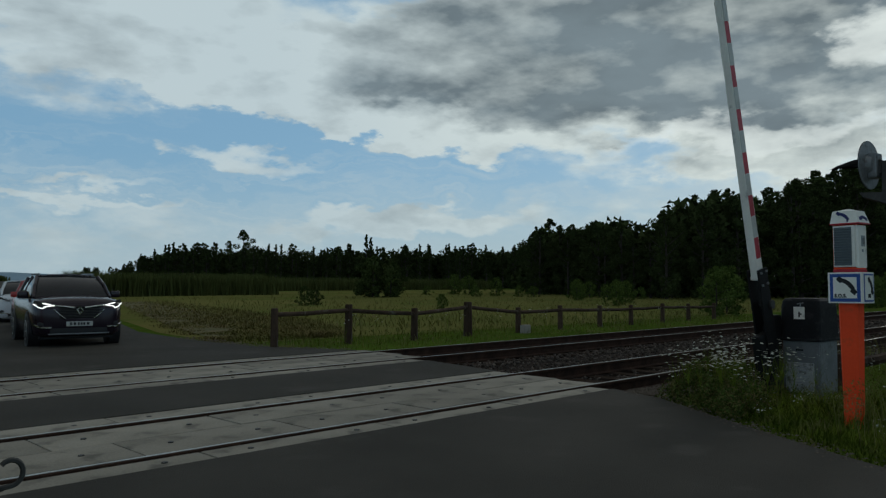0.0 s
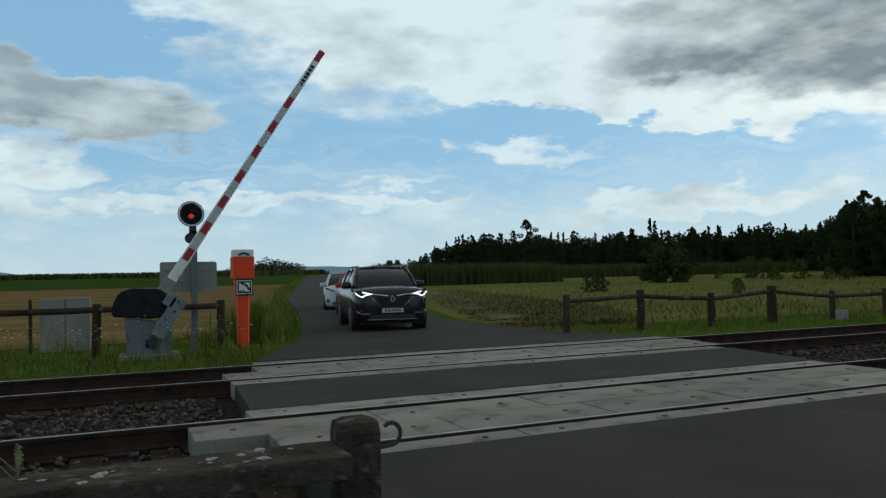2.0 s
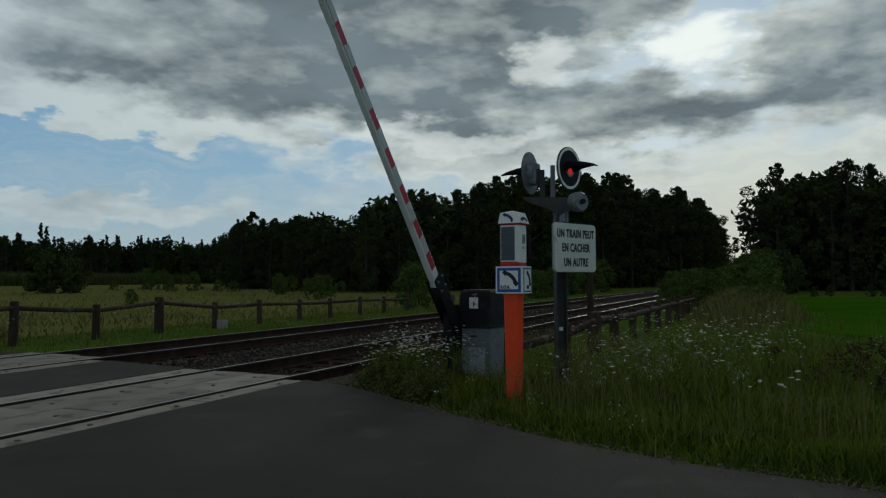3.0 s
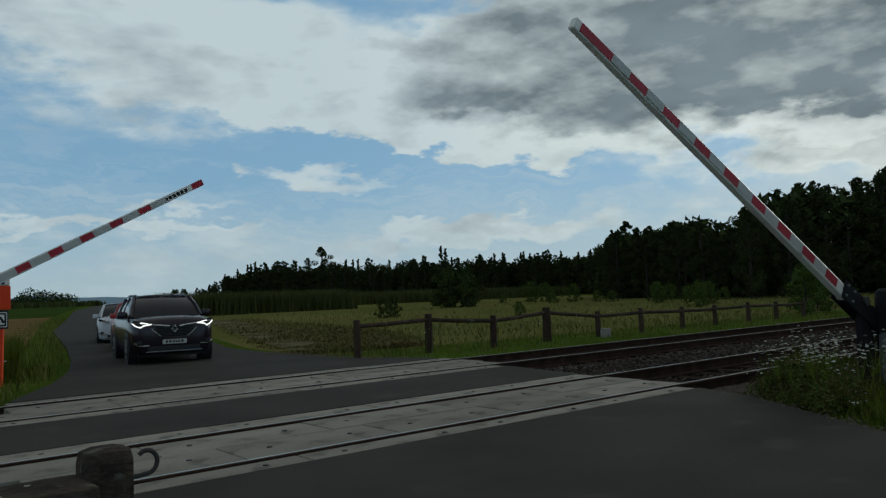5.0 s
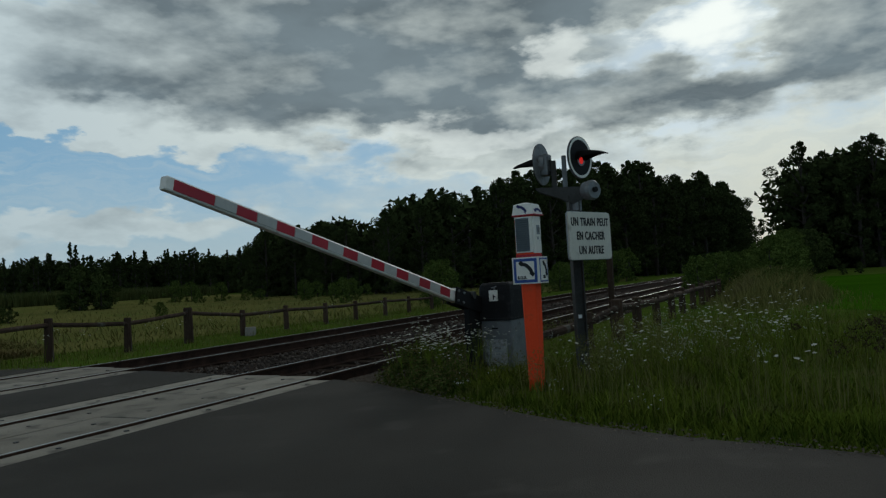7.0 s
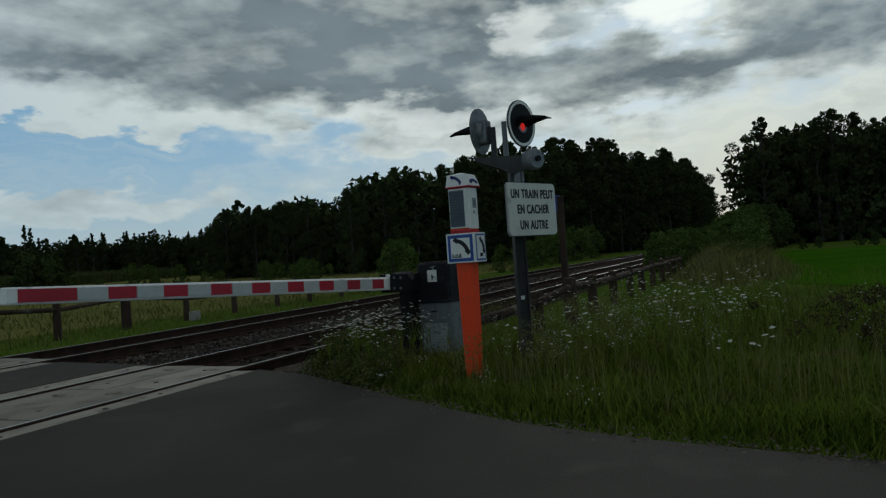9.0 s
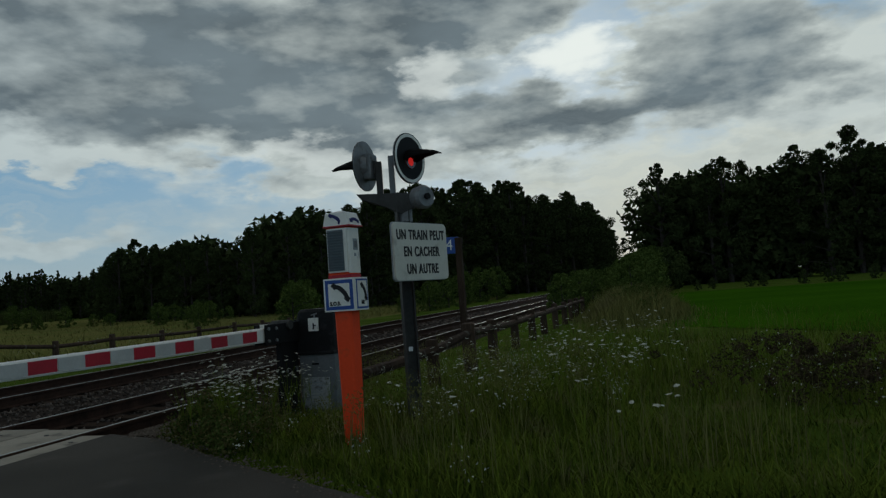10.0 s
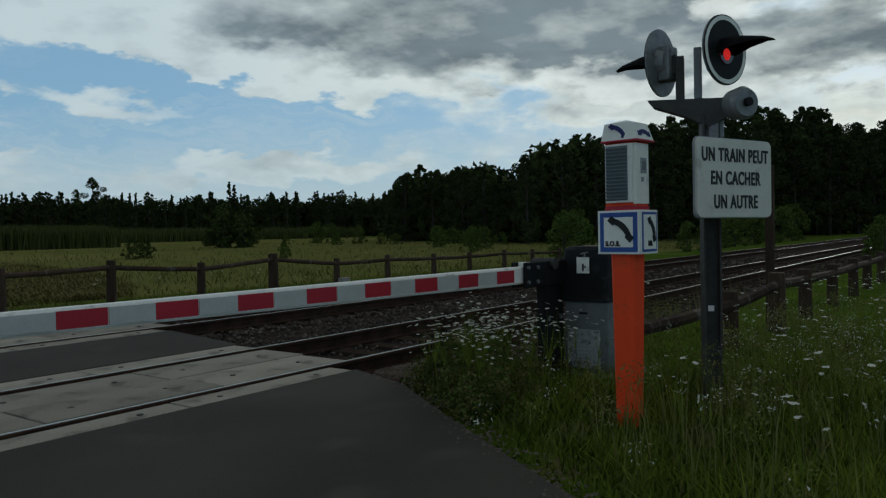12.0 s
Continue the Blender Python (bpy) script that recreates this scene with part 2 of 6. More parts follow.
M = dict(
    asphalt=material("asphalt", (0.067, 0.063, 0.054), (0.047, 0.0445, 0.038), 0.6, 0.85, bump=0.5, grain=90, c=(0.074, 0.069, 0.060), wear=0.1, spec=0.05),
    concrete=material("concrete", (0.32, 0.297, 0.247), (0.215, 0.2, 0.166), 1.4, 0.85, bump=0.3, grain=45, c=(0.15, 0.14, 0.12), wear=0.3, per=0.15, spec=0.06),
    steel_top=material("rail_head_steel", (0.48, 0.465, 0.43), (0.33, 0.31, 0.28), 2, 0.42, metal=1.0, grain=40),
    rust=material("rusty_steel", (0.06, 0.034, 0.024), (0.028, 0.018, 0.014), 5, 0.85, bump=0.4, grain=50, spec=0.05),
    ballast=material("ballast", (0.135, 0.11, 0.093), (0.05, 0.042, 0.036), 4, 0.95, bump=1.0, grain=22, per=0.45, island=True, spec=0.0),
    soil=material("track_bed", (0.06, 0.05, 0.044), (0.032, 0.027, 0.024), 3, 0.95, bump=1.0, grain=25, spec=0.0),
    sleeper=material("sleeper_wood", (0.06, 0.045, 0.035), (0.03, 0.023, 0.019), 3, 0.9, bump=0.5, grain=30, spec=0.0),
    wood=material("weathered_wood", (0.075, 0.05, 0.035), (0.035, 0.024, 0.018), 3, 0.9, bump=0.7, grain=35, c=(0.13, 0.12, 0.10), wear=0.15, stretch=(1, 1, 0.3), per=0.2, spec=0.06),
    oldwood=material("old_grey_timber", (0.085, 0.068, 0.052), (0.035, 0.028, 0.022), 9, 0.95, bump=1.0, grain=70, c=(0.14, 0.13, 0.105), wear=0.2, stretch=(0.6, 1, 1), spec=0.05),
    oldstone=material("cracked_grey_post", (0.16, 0.15, 0.125), (0.06, 0.055, 0.045), 7, 0.95, bump=1.0, grain=60, c=(0.26, 0.25, 0.21), wear=0.4, spec=0.05),
    signboard=material("cream_sign_paint", (0.66, 0.64, 0.56), (0.56, 0.545, 0.475), 3, 0.5, grain=50, c=(0.42, 0.40, 0.34), wear=0.05),
    lichen=material("pale_lichen", (0.42, 0.42, 0.37), (0.26, 0.26, 0.22), 40, 0.95, bump=0.6, grain=120),
    grass=material("verge_grass", (0.085, 0.135, 0.02), (0.048, 0.08, 0.012), 0.5, 0.9, bump=0.9, grain=14, c=(0.12, 0.115, 0.045), wear=0.2, spec=0.0),
    blade=material("grass_blades", (0.122, 0.155, 0.02), (0.068, 0.1, 0.013), 1.2, 0.75, grain=3, c=(0.14, 0.13, 0.055), wear=0.3, per=0.35, island=True, spec=0.0),
    dryblade=material("meadow_grass", (0.20, 0.19, 0.063), (0.135, 0.142, 0.04), 0.15, 0.85, grain=1.2, c=(0.18, 0.155, 0.075), wear=0.3, per=0.16, island=True, spec=0.0),
    straw=material("stubble_straw", (0.235, 0.155, 0.068), (0.135, 0.098, 0.044), 0.35, 0.9, bump=0.8, grain=5, c=(0.115, 0.108, 0.04), wear=0.5, stretch=(0.08, 1, 1), spec=0.0),
    crop=material("green_crop", (0.052, 0.09, 0.02), (0.034, 0.06, 0.014), 0.05, 0.9, bump=1.0, grain=2.5, spec=0.0),
    lawn=material("bright_meadow", (0.042, 0.115, 0.005), (0.027, 0.08, 0.004), 0.15, 0.9, bump=1.0, grain=5, spec=0.0),
    corn=material("maize", (0.085, 0.098, 0.032), (0.06, 0.072, 0.024), 0.3, 0.85, grain=4, per=0.22, island=True, spec=0.0),
    leaf=material("tree_leaves", (0.052, 0.068, 0.024), (0.032, 0.043, 0.016), 0.4, 0.8, grain=3, per=0.4, island=True, spec=0.0),
    shrub=material("shrub_leaves", (0.092, 0.128, 0.03), (0.055, 0.082, 0.02), 0.6, 0.75, grain=4, per=0.4, island=True, spec=0.0),
    bark=material("bark", (0.06, 0.048, 0.038), (0.03, 0.025, 0.02), 4, 0.95, bump=1.0, grain=20),
    # the haze of distance is put into the hills' base colour
    hazed_hill=material("distant_hills", (0.27, 0.37, 0.45), (0.23, 0.33, 0.41), 0.002, 1.0, grain=0.01, spec=0.0),
    petal=material("white_petals", (0.55, 0.55, 0.47), (0.38, 0.38, 0.30), 20, 0.85, grain=90),
    white=material("white_paint", (0.87, 0.85, 0.78), (0.75, 0.735, 0.67), 3, 0.45, grain=50, c=(0.42, 0.41, 0.38), wear=0.1),
    red=material("red_paint", (0.45, 0.014, 0.032), (0.35, 0.012, 0.026), 4, 0.45, grain=50),
    orange=material("orange_plastic", (0.88, 0.066, 0.005), (0.78, 0.056, 0.004), 2, 0.6, grain=40, c=(0.5, 0.08, 0.02), wear=0.1),
    blue=material("sign_blue", (0.025, 0.085, 0.34), (0.02, 0.065, 0.27), 4, 0.4, grain=50),
    black=material("black_paint", (0.010, 0.010, 0.011), (0.016, 0.016, 0.016), 5, 0.6, grain=50, spec=0.12),
    ink=material("sign_ink", (0.01, 0.01, 0.012), (0.016, 0.016, 0.018), 5, 0.6, grain=50),
    navy=material("dark_blue_ink", (0.02, 0.025, 0.14), (0.016, 0.02, 0.10), 5, 0.6, grain=50),
    galva=material("galvanised_steel", (0.24, 0.25, 0.255), (0.16, 0.17, 0.175), 6, 0.55, metal=0.35, grain=30, c=(0.12, 0.115, 0.11), wear=0.2),
    darksteel=material("dark_grey_steel", (0.062, 0.062, 0.058), (0.038, 0.038, 0.036), 6, 0.65, grain=30, spec=0.25),
    cabinet=material("grey_cabinet_paint", (0.17, 0.18, 0.185), (0.12, 0.128, 0.132), 3, 0.6, grain=40, c=(0.10, 0.10, 0.095), wear=0.25),
    bonnet=material("black_bonnet_plastic", (0.014, 0.015, 0.016), (0.009, 0.009, 0.010), 4, 0.7, bump=0.2, grain=40, c=(0.03, 0.03, 0.03), wear=0.3, spec=0.2),
    sheetpaint=material("weathered_white_plate", (0.42, 0.43, 0.42), (0.30, 0.31, 0.30), 9, 0.7, grain=60, c=(0.14, 0.14, 0.13), wear=0.5),
    louvre=material("blue_grey_louvre", (0.15, 0.18, 0.195), (0.11, 0.135, 0.15), 4, 0.6, grain=60),
    panel=material("pale_grille", (0.30, 0.33, 0.34), (0.24, 0.27, 0.28), 4, 0.5, grain=60),
    carpaint=material("dark_plum_car_paint", (0.020, 0.013, 0.020), (0.015, 0.010, 0.016), 3, 0.2, grain=40, spec=0.42),
    redpaint=material("red_car_paint", (0.42, 0.035, 0.032), (0.36, 0.03, 0.028), 3, 0.25, grain=40, spec=0.6),
    whitepaint=material("silver_car_paint", (0.62, 0.64, 0.66), (0.55, 0.57, 0.59), 3, 0.3, grain=40, spec=0.6),
    rubber=material("tyre_rubber", (0.018, 0.018, 0.018), (0.012, 0.012, 0.012), 10, 0.85, grain=50),
    chrome=material("chrome", (0.75, 0.76, 0.77), (0.65, 0.66, 0.67), 5, 0.15, metal=1.0),
    alloy=material("wheel_alloy", (0.35, 0.35, 0.36), (0.25, 0.25, 0.26), 5, 0.3, metal=0.9),
    carglass=material("dark_car_glass", (0.018, 0.02, 0.022), (0.013, 0.015, 0.017), 2, 0.05, spec=0.5),
    trim=material("black_trim", (0.02, 0.02, 0.021), (0.015, 0.015, 0.016), 6, 0.6),
    drl=material("white_led", (1.0, 0.97, 0.92), emit=1.6),
    lamp=material("red_lamp_glow", (1.0, 0.035, 0.03), emit=0.4),
    lens=material("red_lens_off", (0.10, 0.012, 0.01), (0.07, 0.01, 0.008), 10, 0.15, spec=0.7),
    reflector=material("white_reflector", (0.7, 0.72, 0.72), (0.55, 0.57, 0.57), 10, 0.3),
    pale=material("pale_reflective", (0.53, 0.53, 0.495), (0.45, 0.45, 0.42), 8, 0.4, grain=60),
    sheetmetal=material("pale_sheet_metal", (0.30, 0.275, 0.235), (0.22, 0.20, 0.17), 2, 0.7, grain=30),
    seed=material("seeding_stems", (0.26, 0.25, 0.15), (0.16, 0.16, 0.085), 3, 0.9, grain=20, spec=0.0),
    darkherb=material("dead_herbs", (0.07, 0.05, 0.032), (0.04, 0.035, 0.02), 3, 0.9, grain=20, spec=0.0),
    darkbush=material("dark_bush_leaves", (0.062, 0.082, 0.026), (0.036, 0.05, 0.016), 0.6, 0.8, grain=4, per=0.4, island=True, spec=0.0),
    bankgrass=material("bank_grass", (0.17, 0.14, 0.055), (0.11, 0.108, 0.034), 0.5, 0.9, grain=3, c=(0.15, 0.115, 0.055), wear=0.3, per=0.3, island=True, spec=0.0),
    roughland=material("rough_meadow_soil", (0.165, 0.155, 0.052), (0.11, 0.12, 0.034), 0.09, 0.95, bump=0.8, grain=3, c=(0.10, 0.13, 0.03), wear=0.4, spec=0.0),
    earth=material("bare_earth", (0.145, 0.115, 0.05), (0.10, 0.09, 0.035), 0.6, 0.95, bump=0.8, grain=12, c=(0.08, 0.09, 0.03), wear=0.4, spec=0.1),
    gravel=material("road_edge_gravel", (0.14, 0.122, 0.10), (0.08, 0.07, 0.06), 3, 0.95, bump=0.8, grain=30, per=0.3, island=True, spec=0.0),
)


# ---- building helpers ----
def thing(name, label, category, at=(0, 0, 0), rz=0.0, group="", kind=""):
    ob = new(name)
    ob.empty_display_size = 0.2
    ob.matrix_basis = pose(*at, 0, 0, rz)
    return tagged(ob, label, category, group, kind)


def part(name, bm, mat, parent, label="", m=None, smooth=False):
    me = bpy.data.meshes.new(name)
    bm.normal_update()
    bm.to_mesh(me)
    bm.free()
    me.materials.append(M[mat])
    if smooth:
        me.shade_smooth()
    ob = new(name, me)
    if parent:
        ob.parent = parent
    if m is not None:
        ob.matrix_basis = m
    return tagged(ob, label)


def shared(name, me, parent, m):
    ob = new(name, me)
    if parent:
        ob.parent = parent
    ob.matrix_basis = m
    return ob


def solo(name, bm, mat, label, category, at=(0, 0, 0), rz=0.0, kind="", group="", smooth=False):
    ob = part(name, bm, mat, None, "", pose(*at, 0, 0, rz), smooth)
    return tagged(ob, label, category, group, kind)


def from_np(name, verts, faces, mat):
    """A mesh from arrays; all faces have the same number of corners."""
    verts, faces = np.asarray(verts, np.float32), np.asarray(faces, np.int32)
    k = faces.shape[1]
    me = bpy.data.meshes.new(name)
    me.vertices.add(len(verts))
    me.vertices.foreach_set("co", verts.ravel())
    me.loops.add(faces.size)
    me.loops.foreach_set("vertex_index", faces.ravel())
    me.polygons.add(len(faces))
    me.polygons.foreach_set("loop_start", np.arange(0, faces.size, k, dtype=np.int32))
    me.update(calc_edges=True)
    me.validate()
    me.materials.append(M[mat])
    return me


def box(bm, x0, x1, y0, y1, z0, z1, bevel=0.0, m=None):
    made = bmesh.ops.create_cube(bm, size=1.0)["verts"]
    for v in made:
        v.co = Vector(((x0 + x1) / 2 + v.co.x * (x1 - x0), (y0 + y1) / 2 + v.co.y * (y1 - y0), (z0 + z1) / 2 + v.co.z * (z1 - z0)))
    if m is not None:
        bmesh.ops.transform(bm, matrix=m, verts=made)
    if bevel:
        edges = list({e for v in made for e in v.link_edges})
        bmesh.ops.bevel(bm, geom=edges, offset=bevel, segments=2, affect="EDGES", profile=0.6)
    return bm


def B(*a, **k):
    return box(bmesh.new(), *a, **k)


def tube(bm, p, q, r0, r1=None, n=10, cap=True):
    p, q = Vector(p), Vector(q)
    d = q - p
    m = Matrix.Translation((p + q) / 2) @ d.to_track_quat("Z", "Y").to_matrix().to_4x4()
    bmesh.ops.create_cone(bm, cap_ends=cap, segments=n, radius1=r0, radius2=r0 if r1 is None else r1, depth=d.length, matrix=m)
    return bm


def T(*a, **k):
    return tube(bmesh.new(), *a, **k)


def prism(bm, outline, y0, y1):
    """An outline in x and z, pushed from y0 to y1."""
    a = [bm.verts.new((x, y0, z)) for x, z in outline]
    b = [bm.verts.new((x, y1, z)) for x, z in outline]
    bm.faces.new(a)
    bm.faces.new(b[::-1])
    for i in range(len(a)):
        j = (i + 1) % len(a)
        bm.faces.new((a[j], a[i], b[i], b[j]))
    return bm


def loft(bm, rings, close=False):
    """Faces between rings of equal length."""
    vs = [[bm.verts.new(p) for p in ring] for ring in rings]
    for r0, r1 in zip(vs, vs[1:]):
        n = len(r0)
        for i in range(n if close else n - 1):
            bm.faces.new((r0[i], r0[(i + 1) % n], r1[(i + 1) % n], r1[i]))
    if close:
        bm.faces.new(vs[0][::-1])
        bm.faces.new(vs[-1])
    return bm


def letters(text, size, mat, parent, m, name="writing", width=1.0, bold=0.0):
    cu = bpy.data.curves.new(name, "FONT")
    cu.body, cu.size, cu.align_x, cu.align_y, cu.extrude = text, size, "CENTER", "CENTER", 0.002
    cu.offset, cu.space_character = bold, 1.12 if bold else 1.0
    tmp = bpy.data.objects.new(name, cu)
    me = bpy.data.meshes.new_from_object(tmp)
    bpy.data.objects.remove(tmp)
    me.materials.clear()
    me.materials.append(M[mat])
    ob = new(name, me)
    ob.parent = parent
    ob.matrix_basis = m @ Matrix.Diagonal((width, 1, 1, 1))
    return ob


rng = np.random.default_rng(7)


# ---- ground, road, tracks ----
RAILS = (0.0, 1.505, 4.38, 5.95)


def rise(y):
    """The fields climb very gently away from the line."""
    return 0.0132 * min(max(y - 16.0, 0.0), 320.0)


def ground_profile(y):
    """Height of the land across the line: a shallow bed between the verges."""
    pts = ((-3000, -0.06), (-2.2, -0.05), (-1.5, -0.12), (-0.9, -0.26), (6.7, -0.26), (7.3, -0.12), (7.9, -0.06), (4000, -0.06))
    return float(np.interp(y, [p[0] for p in pts], [p[1] for p in pts])) + rise(y)


def build_ground():
    ys = [-1500, -60, -20, -8, -2.2, -1.5, -0.9, 2.9, 6.7, 7.3, 7.9, 12, 16, 30, 100, 336, 3200]
    xs = [-2500, -60, -20, -8, -2, 2, 6, 10, 14, 20, 30, 60, 150, 2500]
    verts = [(x, y, ground_profile(y)) for y in ys for x in xs]
    n = len(xs)
    faces = [(j * n + i, j * n + i + 1, (j + 1) * n + i + 1, (j + 1) * n + i) for j in range(len(ys) - 1) for i in range(n - 1)]
    ob = new("ground", from_np("ground", verts, faces, "grass"))
    tagged(ob, "flat green grassland round the railway crossing", "ground", kind="structure")
    me = from_np("track_bed", [(x, y, -0.225) for y in (-0.98, 6.78) for x in (-400, 400)], [(0, 1, 3, 2)], "soil")
    tagged(new("track_bed", me), "dark stony bed under the two tracks", "track bed", kind="structure")


def slab_from(name, outline, z, depth, mat, label, category):
    """A flat paved piece with real edges, from its outline."""
    bm = bmesh.new()
    top = [bm.verts.new((x, y, z + rise(y))) for x, y in outline]
    low = [bm.verts.new((x, y, z - depth + rise(y))) for x, y in outline]
    f = bm.faces.new(top)
    for i in range(len(top)):
        j = (i + 1) % len(top)
        bm.faces.new((top[j], top[i], low[i], low[j]))
    bmesh.ops.triangulate(bm, faces=[f])
    return solo(name, bm, mat, label, category, kind="structure")


def build_road():
    # the near side: a wide mouth that bends away behind the camera
    near = [(1.7, -0.405), (1.75, -2.6), (1.2, -4.2), (-2.5, -5.2), (-30, -8.5), (-30, -13.5), (2.0, -11.5), (4.6, -9.0), (5.55, -7.0), (5.85, -6.0),
            (6.05, -5.2), (6.4, -4.3), (6.95, -3.4), (7.7, -2.3), (8.5, -1.2), (8.8, -0.405)]
    slab_from("road_near", near, 0.0, 0.25, "asphalt", "worn dark grey asphalt road before the crossing", "road")
    mid = [(1.72, 1.99), (9.35, 1.99), (9.75, 3.9), (1.84, 3.9)]
    slab_from("road_middle", mid, -0.004, 0.22, "asphalt", "dark grey asphalt strip between the two tracks", "road")
    far = [(2.5, 6.44), (10.2, 6.44), (9.3, 8.6), (9.25, 11.5), (9.8, 16.0), (10.9, 20.0), (15.2, 38.0), (24.0, 72.0), (43.0, 150.0), (90, 320),
           (84, 320), (36.5, 150.0), (18.6, 75.0), (9.6, 38.0), (6.6, 21.5), (5.3, 15.2), (4.4, 11.5), (3.6, 9.0), (2.9, 7.4)]
    slab_from("road_far", far, 0.0, 0.22, "asphalt", "grey asphalt road leading off between fields", "road")


def rail_mesh(x0, x1):
    prof = [(-0.07, -0.172), (0.07, -0.172), (0.07, -0.160), (0.012, -0.140), (0.010, -0.045), (0.034, -0.036), (0.036, -0.006), (0.028, 0.0),
            (-0.028, 0.0), (-0.036, -0.006), (-0.034, -0.036), (-0.010, -0.045), (-0.012, -0.140), (-0.07, -0.160)]
    bm = bmesh.new()
    loft(bm, [[(x0, y, z) for y, z in prof], [(x1, y, z) for y, z in prof]], close=True)
    head = B(x0, x1, -0.017, 0.017, -0.003, 0.004)
    return bm, head


def build_tracks():
    for k, y in enumerate(RAILS):
        t = thing("rail", "long rusty steel rail with a bright worn head", "rail", (0, y, 0), group="rails of the tracks")
        web, head = rail_mesh(-300, 300)
        part("rail_web", web, "rust", t)
        part("rail_head", head, "steel_top", t, "bright worn running surface")
    # sleepers where the bed lies open
    bm = box(bmesh.new(), -0.125, 0.125, -0.55, 2.05, -0.30, -0.175, bevel=0.012)
    me = bpy.data.meshes.new("sleeper")
    bm.to_mesh(me)
    bm.free()
    me.materials.append(M["sleeper"])
    for y0 in (0.0, 4.4):
        for i in list(range(-22, 3)) + list(range(15, 70)):
            s = shared("sleeper", me, None, pose(i * 0.6 + 0.3, y0, random.uniform(-0.012, 0.0), 0, 0, random.uniform(-0.6, 0.6)))
            tagged(s, "dark wooden sleeper half sunk in ballast", "sleeper", group="sleepers under the rails")


def build_ballast():
    """Broken stone between and beside the rails, off the paved crossing."""
    zones = []
    for x0, x1, count in ((-9, 1.95, 11000), (8.6, 20, 7000), (20, 46, 4200)):
        for _ in range(count):
            x, y = rng.uniform(x0, x1), rng.uniform(-0.85, 6.75)
            if any(abs(y - r) < 0.075 for r in RAILS):
                continue
            if 1.0 < x < 9.7:
                lo = 1.05 if 0 < y < 0.9 else 1.6
                hi = 9.25 if y < 2 else 9.75 if y < 4 else 10.1
                if lo < x < hi:
                    continue
            between = 2.0 < y < 3.9
            z = -0.205 + (0.05 if between else 0.0) + rng.normal(0, 0.014)
            zones.append((x, y, z, rng.uniform(0.018, 0.042) * (1.0 if x < 20 else 1.8)))
    a = np.array(zones)
    n = len(a)
    shape = np.array([(1, 0, 0), (-1, 0, 0), (0, 1, 0), (0, -1, 0), (0, 0, 1), (0, 0, -1)], float)
    tri = np.array([(0, 2, 4), (2, 1, 4), (1, 3, 4), (3, 0, 4), (2, 0, 5), (1, 2, 5), (3, 1, 5), (0, 3, 5)])
    v = shape[None] * a[:, 3][:, None, None] * rng.uniform(0.6, 1.35, (n, 6, 1))
    ang = rng.uniform(0, 6.28, n)
    tilt = rng.uniform(-0.8, 0.8, n)
    c, s, ct, st = np.cos(ang)[:, None], np.sin(ang)[:, None], np.cos(tilt)[:, None], np.sin(tilt)[:, None]
    y1, z1 = v[:, :, 1] * ct - v[:, :, 2] * st, v[:, :, 1] * st + v[:, :, 2] * ct
    x2, y2 = v[:, :, 0] * c - y1 * s, v[:, :, 0] * s + y1 * c
    v = np.stack([x2, y2, z1 * 0.8], -1) + a[:, None, :3]
    f = tri[None] + (np.arange(n) * 6)[:, None, None]
    ob = new("ballast", from_np("ballast", v.reshape(-1, 3), f.reshape(-1, 3), "ballast"))
    tagged(ob, "brown and grey broken stone ballast between the rails", "ballast", kind="stuff")


def build_panels():
    """Concrete crossing panels: an outer strip, two rows inside the rails, an outer strip, for each track."""
    deck = thing("crossing_deck", "pale worn concrete panels laid between the rails", "crossing deck", kind="structure")
    holes = []
    rows = ((-0.40, -0.07, 1.75, 8.8, 1.9), (0.105, 0.755, 1.66, 9.2, 1.55), (0.765, 1.40, 1.08, 9.25, 1.55), (1.56, 1.98, 1.66, 9.3, 1.9),
            (3.91, 4.335, 1.84, 9.75, 1.9), (4.485, 5.16, 1.84, 10.2, 1.55), (5.17, 5.845, 2.35, 10.3, 1.55), (5.995, 6.43, 2.45, 10.35, 1.9))
    for y0, y1, x0, x1, step in rows:
        count = max(1, round((x1 - x0) / step))
        for i in range(count):
            a, b = x0 + (x1 - x0) * i / count, x0 + (x1 - x0) * (i + 1) / count
            w = (b - a) / 2 - 0.008
            bm = box(bmesh.new(), -w, w, (y0 - y1) / 2, (y1 - y0) / 2, -0.2, 0.0, bevel=0.008)
            part("panel", bm, "concrete", deck, "", pose((a + b) / 2, (y0 + y1) / 2, random.uniform(-0.014, -0.008), 0, 0, random.uniform(-0.12, 0.12)))
            for hx in (a + 0.35, b - 0.35):
                holes.append((hx, (y0 + y1) / 2))
    me = bpy.data.meshes.new("lifting_socket")
    bm = T((0, 0, -0.02), (0, 0, 0.006), 0.028, 0.024, n=8)
    bm.to_mesh(me)
    bm.free()
    me.materials.append(M["trim"])
    for x, y in holes:
        shared("lifting_socket", me, deck, pose(x, y, -0.011))


build_ground()
build_road()
build_tracks()
build_panels()
build_ballast()


# ---- the crossing's fixtures ----
def near_angles():
    return ((0.0, 77.0), (0.5, 74.0), (1.0, 70.0), (1.5, 65.5), (2.0, 60.5), (2.5, 55.4), (3.0, 50.1), (3.6, 43.2), (4.4, 35.8), (5.3, 28.0), (5.5, 26.4),
            (6.0, 22.0), (6.5, 17.8), (7.0, 13.3), (7.6, 9.3), (8.2, 6.2), (8.8, 3.4), (9.0, 2.6), (9.5, 0.3), (10.0, 0.0), (12.0, 0.0))


